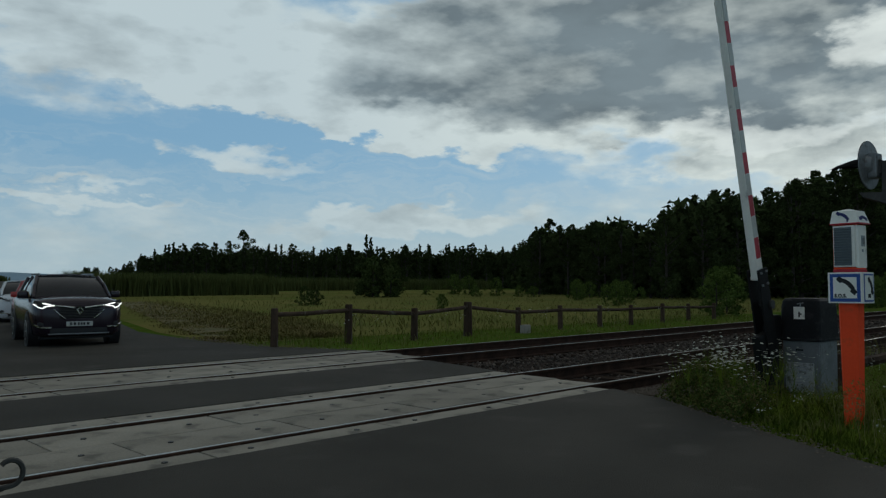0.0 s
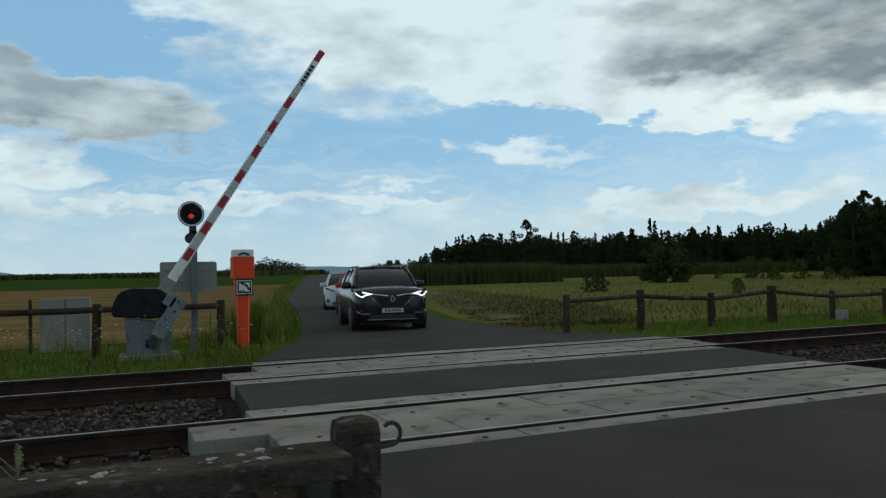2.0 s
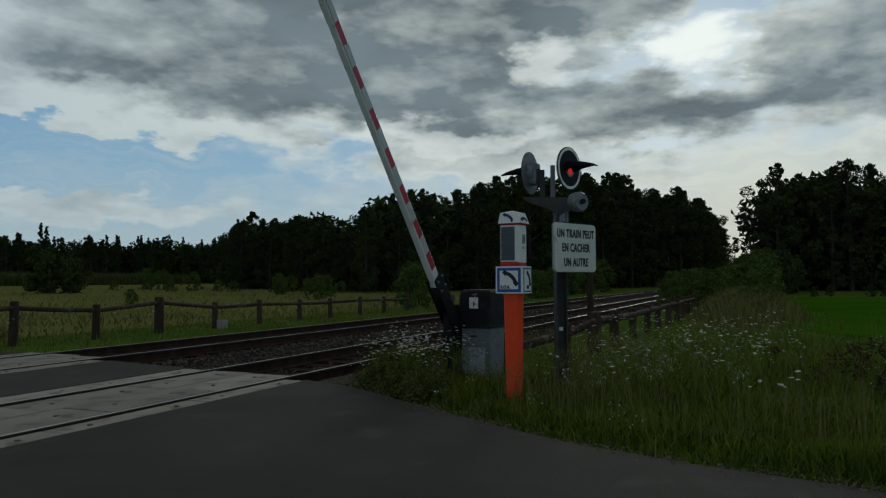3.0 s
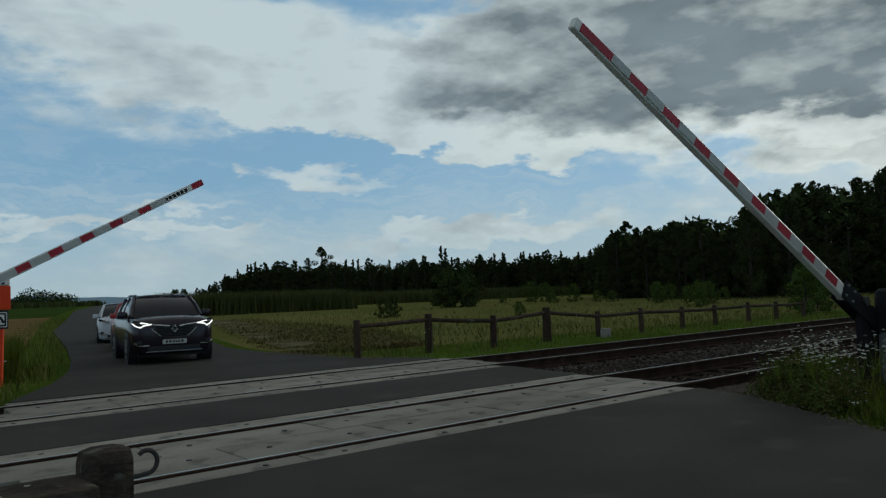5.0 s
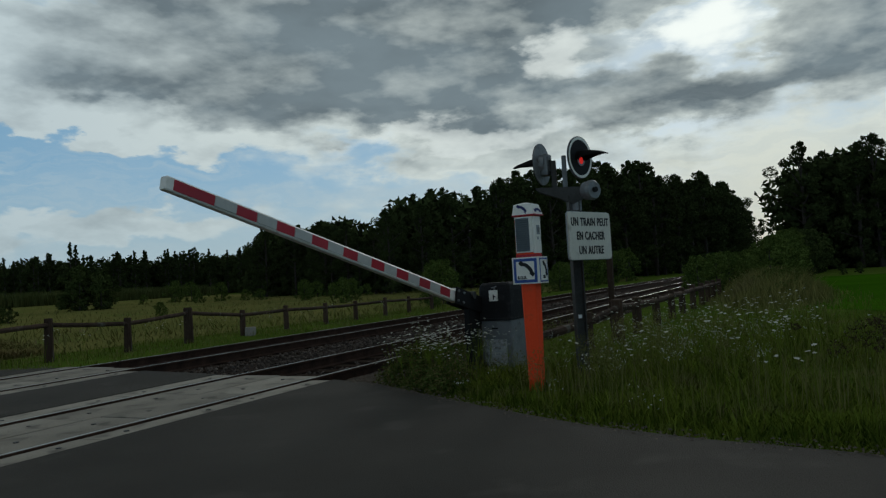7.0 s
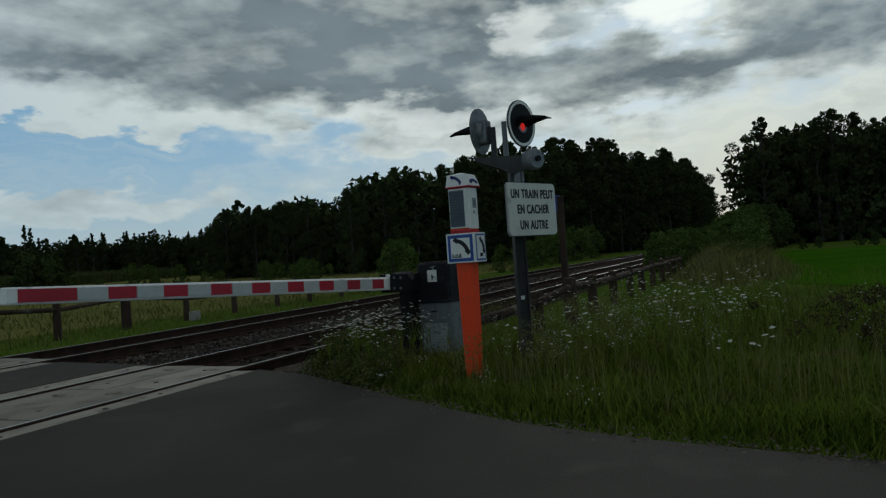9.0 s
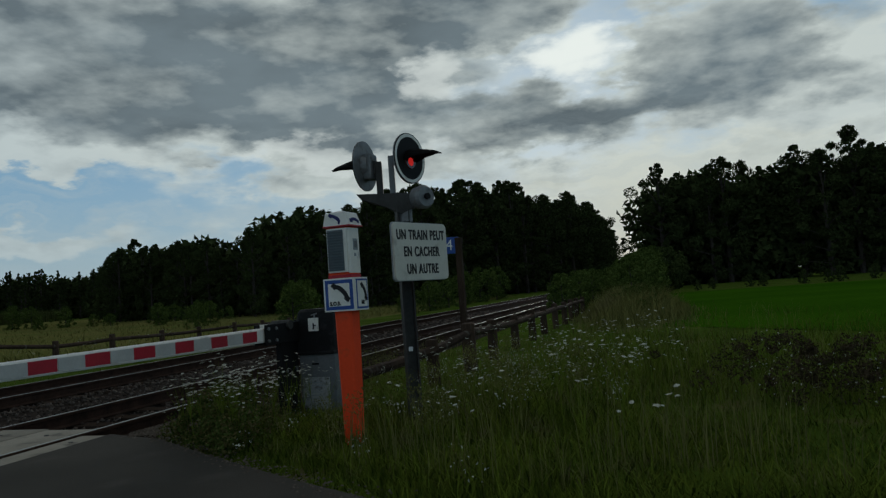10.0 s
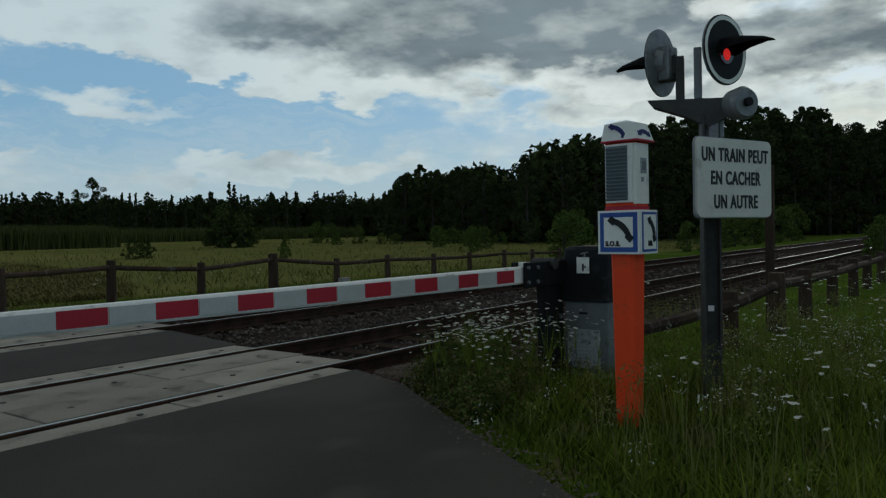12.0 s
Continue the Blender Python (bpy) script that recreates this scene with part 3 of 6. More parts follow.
def far_angles():
    return ((0.0, 77.0), (0.5, 73.5), (1.0, 68.0), (1.5, 62.3), (2.0, 57.4), (2.5, 52.0), (3.0, 45.5), (3.6, 39.0), (4.4, 32.5), (5.3, 25.6), (5.5, 23.8),
            (6.0, 19.6), (6.5, 15.2), (7.0, 12.0), (7.6, 8.7), (8.2, 5.8), (8.8, 3.6), (9.0, 2.9), (9.5, 1.6), (10.0, 1.0), (10.5, 0.7), (12.0, 0.0))


def barrier_boom(parent, length, first, offset, side, stripe, tip_text):
    """A tapered boom along x (side gives which way), with red bands, a clamp and a counterweight arm. Origin at the pivot."""
    s = side
    h0, h1, inset = (0.085, 0.064, 0.74) if tip_text else (0.071, 0.055, 0.70)
    bm = bmesh.new()
    rings = []
    for u, h, d in ((first, h0, 0.045), (first + 0.4, h0, 0.045), (first + length - 0.01, h1 - 0.002, 0.035), (first + length, h1 - 0.008, 0.03)):
        rings.append([(s * u, y * d, offset + z * h) for y, z in ((-1, -0.8), (-0.8, -1), (0.8, -1), (1, -0.8), (1, 0.8), (0.8, 1), (-0.8, 1), (-1, 0.8))])
    loft(bm, rings, close=True)
    bmesh.ops.recalc_face_normals(bm, faces=bm.faces)
    boom = part("boom", bm, "white", parent, "white barrier boom with red bands")
    u = first + stripe[0]
    while u + stripe[1] < first + length - (0.02 if tip_text else 0.38):
        a, b = u, u + stripe[1]
        rings = []
        for w in (a, b):
            k = (w - first) / length
            h, d = h0 - (h0 - h1) * k + 0.002, 0.045 - 0.009 * k + 0.002
            rings.append([(s * w, y * d, offset + z * h) for y, z in ((-1, -inset), (-1, inset), (1, inset), (1, -inset))])
        bm = loft(bmesh.new(), rings, close=True)
        bmesh.ops.recalc_face_normals(bm, faces=bm.faces)
        part("red_band", bm, "red", boom, "red reflective band")
        if u + stripe[2] < first + length - 0.3:
            w0, w1 = b, u + stripe[2]
            h = h0 - (h0 - h1) * (w0 - first) / length
            part("pale_band", B(min(s * w0, s * w1) + 0.004, max(s * w0, s * w1) - 0.004, -0.0465, 0.0465, offset - h * 0.7, offset + h * 0.7), "pale", boom, "pale grey reflective band")
        u += stripe[2]
        if tip_text and u > first + length * 0.8:
            break
    if not tip_text:
        w = first + length - 0.27
        part("red_band", B(s * w - 0.2, s * w + 0.2, -0.0405, 0.0405, offset - 0.041, offset + 0.041), "red", boom, "red end band")
    else:
        for i in range(9):
            w = first + length * 0.80 + i * 0.085
            part("writing_bar", B(s * w - 0.03, s * w + 0.03, -0.043, 0.043, offset - 0.035, offset + 0.03), "ink", boom, "dark unreadable lettering")
        w = first + length - 0.13
        part("red_band", B(s * w - 0.12, s * w + 0.12, -0.042, 0.042, offset - 0.06, offset + 0.06), "red", boom, "red end band")
    return boom


def bonnet_shape(w, d, z0, z1):
    """A moulded hood with upright walls, drawn in a little and rounded at the top."""
    bm = bmesh.new()
    rings = []
    for z, k, r in ((z0, 1.0, 0.03), (z0 + 0.05, 1.0, 0.03), (z1 - 0.10, 0.965, 0.04), (z1 - 0.03, 0.93, 0.05), (z1, 0.84, 0.06)):
        ring = []
        for cx, cy, a0 in ((1, 1, 0), (-1, 1, 90), (-1, -1, 180), (1, -1, 270)):
            for q in range(4):
                a = radians(a0 + q * 30)
                ring.append((cx * (w * k - r) + math.cos(a) * r, cy * (d * k - r) + math.sin(a) * r, z))
        rings.append(ring)
    loft(bm, rings, close=True)
    bmesh.ops.recalc_face_normals(bm, faces=bm.faces)
    return bm


def build_near_barrier():
    t = thing("level_crossing_barrier", "lowering red and white level crossing barrier with grey drive cabinet", "barrier", (9.45, -2.075, -0.05), group="crossing barriers")
    turn = pose(0.47, -0.275, 0, 0, 0, -93)
    part("plinth", B(-0.30, 0.30, -0.34, 0.34, -0.05, 0.06, bevel=0.015), "concrete", t, "", turn)
    cab = part("cabinet", B(-0.205, 0.205, -0.25, 0.25, 0.06, 0.69, bevel=0.010), "cabinet", t, "grey painted drive cabinet", turn)
    part("side_plate", B(0.2045, 0.211, -0.235, 0.235, 0.08, 0.67, bevel=0.003), "galva", cab, "pale galvanised side plate")
    plate = part("door_plate", B(-0.17, 0.145, -0.262, -0.2505, 0.10, 0.44, bevel=0.004), "sheetpaint", cab, "pale weathered plate with worn print")
    for x, z in ((-0.155, 0.115), (0.13, 0.115), (-0.155, 0.425), (0.13, 0.425)):
        part("screw", T((x, -0.262, z), (x, -0.267, z), 0.008, n=6), "darksteel", plate)
    for i in range(8):
        part("print_bar", B(-0.13, 0.10 - 0.035 * (i % 3), -0.2640, -0.2622, 0.145 + i * 0.034, 0.153 + i * 0.034), "panel", plate, "faded unreadable print")
    part("door_panel", B(-0.19, 0.19, -0.256, -0.2495, 0.47, 0.675, bevel=0.004), "cabinet", cab)
    part("lock", B(-0.05, 0.03, -0.264, -0.2555, 0.575, 0.592), "black", cab, "dark slotted lock")
    bon = part("bonnet", bonnet_shape(0.225, 0.275, 0.69, 1.17), "bonnet", t, "black plastic motor bonnet", turn)
    part("bonnet_lip", B(-0.232, 0.232, -0.282, 0.282, 0.685, 0.715, bevel=0.008), "bonnet", bon)
    plate = part("number_plate", B(-0.055, 0.065, -0.291, -0.277, 0.935, 1.075, bevel=0.003), "white", bon, "small white enamel plate")
    part("plate_bar", B(0.0, 0.016, -0.2935, -0.291, 0.955, 1.02), "ink", plate)
    part("plate_bar", B(0.016, 0.036, -0.2935, -0.291, 0.985, 1.0), "ink", plate)
    part("plate_hook", T((0.02, -0.283, 1.07), (0.02, -0.277, 1.12), 0.008, n=6), "galva", bon)
    part("plate_hook", T((-0.02, -0.277, 1.105), (0.05, -0.277, 1.12), 0.007, n=6), "galva", bon)
    # the dark bearing stand beside the cabinet, in which the boom turns
    stand = bmesh.new()
    prism(stand, [(-0.14, 0.0), (0.22, 0.0), (0.22, 0.98), (-0.04, 0.98), (-0.14, 0.86)], -0.055, 0.02)
    bmesh.ops.bevel(stand, geom=list(stand.edges), offset=0.008, segments=2, affect="EDGES")
    st = part("bearing_stand", stand, "black", t, "dark steel bearing stand")
    for x, z in ((-0.07, 0.12), (0.15, 0.12), (-0.07, 0.55), (0.15, 0.55)):
        part("bolt", T((x, -0.07, z), (x, -0.05, z), 0.018, n=6), "galva", st)
    boom = barrier_boom(t, 4.54, 0.311, -0.182, -1, (0.24, 0.2367, 0.4792), False)
    for y in (-0.072, 0.048):
        part("clamp_plate", B(-0.43, 0.78, y, y + 0.02, -0.285, -0.075, bevel=0.006), "black", boom, "dark steel clamp plate")
    part("counterweight", B(0.30, 0.80, -0.05, 0.046, -0.42, -0.06, bevel=0.02), "black", boom, "dark cast counterweight")
    part("shaft", T((0, -0.1, -0.10), (0, 0.12, -0.10), 0.05, n=14), "darksteel", boom)
    for u in (-0.39, -0.25):
        for z in (-0.12, -0.24):
            part("bolt", T((u, -0.09, z), (u, -0.07, z), 0.016, n=6), "galva", boom)
    part("collar", B(-0.355, -0.312, -0.052, 0.052, -0.255, -0.075, bevel=0.006), "white", boom, "white end collar of the boom")
    return boom


def build_far_barrier():
    t = thing("level_crossing_barrier", "lowering red and white barrier on a grey cabinet beside grass", "barrier", (1.35, 8.75, -0.02), group="crossing barriers")
    part("plinth", B(-0.78, 0.2, -0.38, 0.38, -0.08, 0.05, bevel=0.015), "concrete", t)
    bm = bmesh.new()
    prism(bm, [(-0.66, 0.05), (0.06, 0.05), (0.09, 0.50), (-0.24, 0.62), (-0.68, 0.68)], -0.24, 0.24)
    bmesh.ops.bevel(bm, geom=list(bm.edges), offset=0.012, segments=2, affect="EDGES")
    cab = part("cabinet", bm, "cabinet", t, "grey painted drive cabinet")
    part("number_plate", B(-0.36, -0.19, -0.256, -0.242, 0.16, 0.30), "ink", cab, "small dark number plate")
    part("plate_bar", B(-0.285, -0.265, -0.259, -0.256, 0.18, 0.28), "white", cab)
    part("cover_lip", B(-0.30, 0.02, -0.25, 0.25, 0, 0.03, m=pose(0, 0, 0.62, 0, 22, 0)), "panel", cab, "pale metal lip")
    bm = bmesh.new()
    prism(bm, [(-0.90, 0.72), (-0.88, 0.92), (-0.78, 1.13), (-0.58, 1.20), (-0.12, 1.18), (0.0, 1.08), (0.02, 0.70), (-0.25, 0.66)], -0.29, 0.29)
    bmesh.ops.bevel(bm, geom=list(bm.edges), offset=0.03, segments=3, affect="EDGES")
    part("bonnet", bm, "bonnet", t, "black plastic motor bonnet, worn matt", None)
    boom = barrier_boom(t, 5.36, 0.25, 0.12, 1, (0.525, 0.24, 0.573), True)
    part("clamp", B(-0.10, 0.36, -0.08, 0.08, 0.02, 0.23, bevel=0.012), "sheetmetal", boom, "scuffed pale clamp")
    arm = bmesh.new()
    for y in (-0.36, -0.16):
        box(arm, -0.62, 0.16, y, y + 0.03, -0.30, -0.06, bevel=0.008)
    box(arm, -0.08, 0.12, -0.36, 0.08, -0.12, 0.06, bevel=0.008)
    part("clamp_arm", arm, "galva", boom, "grey steel arm plates")
    part("counterweight", B(-0.80, -0.50, -0.33, -0.16, -0.28, -0.10, bevel=0.02), "darksteel", boom)
    for u, z in ((-0.3, -0.15), (0.08, -0.16), (-0.1, -0.2)):
        part("bolt", T((u, -0.385, z), (u, -0.12, z), 0.024, n=8), "darksteel", boom)
    return boom


def handset(parent, m, s, mat):
    """A telephone handset drawn flat: a slanted grip with two cups."""
    bm = bmesh.new()
    pts = []
    for i in range(15):
        a = radians(20 + i * 10)
        pts.append((math.cos(a) * s, math.sin(a) * s * 0.55))
    inner = [(x * 0.60, z * 0.30 - 0.02 * s) for x, z in pts[::-1]]
    outline = pts + inner
    a = [bm.verts.new((x, 0, z)) for x, z in outline]
    n = len(pts)
    for i in range(n - 1):
        bm.faces.new((a[i], a[i + 1], a[2 * n - 2 - i], a[2 * n - 1 - i]))
    for sx in (-1, 1):
        x0 = sx * s * 0.84
        q = [bm.verts.new((x0 + dx * s, 0, dz * s)) for dx, dz in ((-0.26, 0.34), (0.24, 0.34), (0.26, -0.10), (-0.28, -0.10))]
        bm.faces.new(q if sx > 0 else q)
    geo = bmesh.ops.extrude_face_region(bm, geom=bm.faces[:])["geom"]
    bmesh.ops.translate(bm, vec=(0, -0.004, 0), verts=[g for g in geo if isinstance(g, bmesh.types.BMVert)])
    bmesh.ops.recalc_face_normals(bm, faces=bm.faces)
    return part("handset_symbol", bm, mat, parent, "telephone handset symbol", m)


def sos_face(parent, w, h, m, wide, edge, lettered=True):
    f = part("sign_face", B(-w / 2, w / 2, -0.006, 0, 0, h, bevel=0.002), "white", parent, "white rim of the telephone sign", m)
    b = 0.014
    part("blue_field", B(-w / 2 + b, w / 2 - b, -0.0085, -0.006, b, h - b), edge, f)
    b = 0.045 if wide else 0.03
    part("white_field", B(-w / 2 + b, w / 2 - b, -0.011, -0.0085, b, h - b), "white", f)
    handset(f, pose(0.012, -0.0125, h * 0.54, 0, 42 if wide else 62, 0), w * (0.33 if wide else 0.35), "ink")
    if lettered:
        letters("S.O.S.", h * 0.155, "ink", f, pose(-w * 0.13 if wide else 0, -0.0125, h * 0.235, 90, 0, 0), width=0.9 if wide else 0.45, bold=0.0025)
    return f


def build_phone(at, rz, label, near):
    t = thing("emergency_telephone", label, "emergency telephone", at, rz, group="emergency telephones")
    top = 1.10 if near else 1.0
    bm = bmesh.new()
    r0, r1 = (0.068, 0.086) if near else (0.10, 0.118)
    rings = []
    for z, r in ((-0.1, r0), (top, r1)):
        rings.append([(x * r, y * r, z) for x, y in ((-1, -0.75), (-0.75, -1), (0.75, -1), (1, -0.75), (1, 0.75), (0.75, 1), (-0.75, 1), (-1, 0.75))])
    loft(bm, rings, close=True)
    bmesh.ops.recalc_face_normals(bm, faces=bm.faces)
    part("column", bm, "orange", t, "orange plastic column")
    if near:
        ring = part("sign_box", B(-0.15, 0.15, -0.11, 0.115, top, top + 0.285, bevel=0.006), "white", t, "white box with telephone signs")
        sos_face(ring, 0.30, 0.285, pose(0, -0.111, top), True, "blue")
        sos_face(ring, 0.225, 0.285, pose(0.151, 0.0025, top, 0, 0, 90), False, "blue")
        sos_face(ring, 0.225, 0.285, pose(-0.151, 0.0025, top, 0, 0, -90), False, "blue")
        z = top + 0.285
        body = part("speaker_body", B(-0.118, 0.10, -0.075, 0.10, z, z + 0.45, bevel=0.008), "orange", t, "orange speaker housing")
        front = part("speaker_front", B(-0.104, 0.092, -0.100, -0.075, z + 0.05, z + 0.435, bevel=0.006), "white", body, "white front with louvres")
        part("louvre_recess", B(-0.094, 0.062, -0.1015, -0.0995, z + 0.065, z + 0.42), "louvre", front)
        for i in range(15):
            part("louvre", B(-0.094, 0.062, -0.008, 0.0, 0, 0.011, m=pose(0, -0.101, z + 0.07 + i * 0.0235, 25, 0, 0)), "louvre", front)
        side = part("side_cover", B(0.092, 0.116, -0.088, 0.085, z + 0.04, z + 0.435, bevel=0.006), "white", body, "white side cover")
        part("catch", B(0.116, 0.122, -0.03, 0.045, z + 0.24, z + 0.34, bevel=0.004), "panel", side)
        part("catch_slot", B(0.122, 0.124, -0.015, 0.03, z + 0.26, z + 0.32), "cabinet", side)
        part("latch", B(0.116, 0.121, -0.02, 0.01, z + 0.185, z + 0.215, bevel=0.003), "panel", side)
        part("neck_ring", B(-0.12, 0.105, -0.08, 0.105, z - 0.004, z + 0.030, bevel=0.004), "red", body)
        part("eaves", B(-0.13, 0.14, -0.112, 0.125, z + 0.445, z + 0.458, bevel=0.004), "red", body, "red rim under the cap")
        bm = bmesh.new()
        loft(bm, [[(-0.125, -0.108, z + 0.458), (0.135, -0.108, z + 0.458), (0.135, 0.12, z + 0.458), (-0.125, 0.12, z + 0.458)],
                  [(-0.108, -0.092, z + 0.57), (0.098, -0.092, z + 0.57), (0.098, 0.10, z + 0.57), (-0.108, 0.10, z + 0.57)],
                  [(-0.02, -0.02, z + 0.592), (0.015, -0.02, z + 0.592), (0.015, 0.02, z + 0.592), (-0.02, 0.02, z + 0.592)]], close=True)
        bmesh.ops.recalc_face_normals(bm, faces=bm.faces)
        cap = part("cap", bm, "white", t, "white cap with blue handset symbols")
        handset(cap, pose(-0.008, -0.1025, z + 0.505, -8, 38, 0), 0.070, "navy")
        handset(cap, pose(0.1275, 0.005, z + 0.487, -18, 0, 90), 0.072, "navy")
    else:
        part("sign_box", B(-0.15, 0.15, -0.13, 0.13, top, top + 0.30, bevel=0.006), "orange", t, "")
        sign = part("sign_plate", B(-0.17, 0.17, -0.145, -0.131, top - 0.02, top + 0.31, bevel=0.004), "ink", t, "black and white telephone sign")
        sos_face(sign, 0.30, 0.27, pose(0, -0.146, top + 0.01), True, "ink", True)
        part("speaker_body", B(-0.21, 0.21, -0.15, 0.15, top + 0.32, top + 0.75, bevel=0.015), "orange", t, "orange speaker housing")
        cap = part("cap", B(-0.20, 0.20, -0.15, 0.15, top + 0.75, top + 0.90, bevel=0.03), "white", t, "white cap with a handset symbol")
        handset(cap, pose(0, -0.152, top + 0.785), 0.10, "navy")
    return t


def signal_head(parent, m, lit):
    """A round black target with a white rim, a long hood and its housing; the face looks along -y."""
    disc = bmesh.new()
    bmesh.ops.create_cone(disc, cap_ends=True, segments=40, radius1=0.245, radius2=0.245, depth=0.012, matrix=pose(0, 0, 0, 90, 0, 0))
    d = part("target_disc", disc, "galva", parent, "round signal target, black with a white rim", m)
    ring = bmesh.new()
    for r0, r1, y, col in ((0.236, 0.206, -0.0135, "white"),):
        pts = [(math.cos(radians(a * 9)), math.sin(radians(a * 9))) for a in range(40)]
        o = [ring.verts.new((x * r0, y, z * r0)) for x, z in pts]
        i = [ring.verts.new((x * r1, y, z * r1)) for x, z in pts]
        for k in range(40):
            ring.faces.new((o[k], o[(k + 1) % 40], i[(k + 1) % 40], i[k]))
    part("white_rim", ring, "white", d)
    face = bmesh.new()
    bmesh.ops.create_cone(face, cap_ends=True, segments=40, radius1=0.244, radius2=0.244, depth=0.006, matrix=pose(0, -0.009, 0, 90, 0, 0))
    part("black_face", face, "black", d)
    part("lens", T((0, -0.012, -0.02), (0, -0.022, -0.02), 0.085, 0.08, n=24), "lens", d, "dark red lens")
    if lit:
        part("lamp", T((0.0, -0.022, -0.035), (0.0, -0.030, -0.035), 0.042, 0.03, n=18), "lamp", d, "glowing red lamp")
    hood = bmesh.new()
    rings = []
    for y, r, lo in ((-0.01, 0.105, -8), (-0.15, 0.092, 14), (-0.30, 0.06, 32), (-0.37, 0.03, 42)):
        ring_pts = []
        for k in range(11):
            a = radians(lo + (180 - 2 * lo) * k / 10)
            ring_pts.append((math.cos(a) * r, y, math.sin(a) * r - 0.02 + 0.12 * y * 0.2))
        rings.append(ring_pts)
    loft(hood, rings)
    geo = bmesh.ops.solidify(hood, geom=hood.faces[:], thickness=0.006)
    part("hood", hood, "black", d, "long black lamp hood", None)
    back = bmesh.new()
    box(back, -0.075, 0.075, 0.006, 0.10, -0.14, 0.11, bevel=0.02)
    tube(back, (0, 0.006, 0.0), (0, 0.06, 0.0), 0.12, 0.10, n=20)
    part("housing", back, "galva", d, "grey lamp housing")
    part("clasp", B(-0.03, 0.03, 0.10, 0.12, -0.10, 0.04, bevel=0.005), "darksteel", d)
    return d


def build_near_signal():
    t = thing("crossing_signal", "grey post with two red crossing lights, bell and warning board", "crossing signal", (9.08, -3.60, -0.05), -75, group="crossing signals")
    section = [(-0.075, -0.06), (0.075, -0.06), (0.075, -0.047), (0.006, -0.047), (0.006, 0.047), (0.075, 0.047), (0.075, 0.06), (-0.075, 0.06), (-0.075, 0.047), (-0.006, 0.047), (-0.006, -0.047), (-0.075, -0.047)]
    post = loft(bmesh.new(), [[(x, y, z) for x, y in section] for z in (0, 2.12)], close=True)
    bmesh.ops.recalc_face_normals(post, faces=post.faces)
    part("post", post, "darksteel", t, "dark grey steel section post", pose(0, 0, 0, 0, 0, 102))
    board = part("warning_board", bevelled_board(0.80, 0.53), "signboard", t, "white board warning of a second train", pose(0.16, -0.177, 1.645, 0, 0, 53.8))
    part("board_edge", board_edge(0.80, 0.53), "panel", board)
    for txt, z in (("UN TRAIN PEUT", 0.15), ("EN CACHER", -0.005), ("UN AUTRE", -0.165)):
        letters(txt, 0.125, "ink", board, pose(0, -0.017, z, 90, 0, 0), width=0.72, bold=0.0032)
    part("collar", T((0.03, 0, 1.95), (0.03, 0, 2.15), 0.07, n=14), "galva", t)
    arm = bmesh.new()
    prism(arm, [(-0.42, 2.24), (0.10, 2.22), (0.12, 2.08), (0.0, 2.02), (-0.14, 2.10), (-0.38, 2.19)], -0.07, 0.07)
    part("bracket", arm, "darksteel", t, "steel bracket")
    part("head_bracket", B(-0.225, -0.165, -0.03, 0.06, 2.22, 2.55, bevel=0.01), "darksteel", t)
    part("head_bracket", B(-0.10, -0.045, -0.03, 0.06, 2.23, 2.60, bevel=0.01), "galva", t)
    signal_head(t, pose(0.105, -0.05, 2.553, 0, 0, 56), True)
    signal_head(t, pose(-0.33, 0.06, 2.525, 0, 0, 249), False)
    bell = bmesh.new()
    tube(bell, (0, 0.04, 0), (0, -0.06, 0), 0.105, 0.115, n=24)
    tube(bell, (0, -0.06, 0), (0, -0.09, 0), 0.115, 0.095, n=24)
    bo = part("bell", bell, "galva", t, "round grey warning bell", pose(0.19, -0.05, 2.168, 0, 0, 40))
    part("bell_boss", T((0, -0.09, 0), (0, -0.12, 0), 0.03, n=12), "black", bo)
    part("bell_bracket", B(0.02, 0.16, -0.05, 0.03, 2.10, 2.22, bevel=0.01), "darksteel", t)
    part("sticker", B(-0.02, 0.02, -0.066, -0.062, 0.72, 0.76), "reflector", t, "small pale sticker")


def bevelled_board(w, h):
    bm = bmesh.new()
    r = 0.045
    pts = []
    for cx, cz, a0 in ((w / 2 - r, h / 2 - r, 0), (-w / 2 + r, h / 2 - r, 90), (-w / 2 + r, -h / 2 + r, 180), (w / 2 - r, -h / 2 + r, 270)):
        for k in range(5):
            a = radians(a0 + k * 22.5)
            pts.append((cx + math.cos(a) * r, cz + math.sin(a) * r))
    prism(bm, pts, -0.014, 0.014)
    bmesh.ops.recalc_face_normals(bm, faces=bm.faces)
    return bm


def board_edge(w, h):
    bm = bevelled_board(w + 0.012, h + 0.012)
    bmesh.ops.scale(bm, vec=(1, 0.5, 1), verts=bm.verts)
    bmesh.ops.translate(bm, vec=(0, 0.012, 0), verts=bm.verts)
    return bm


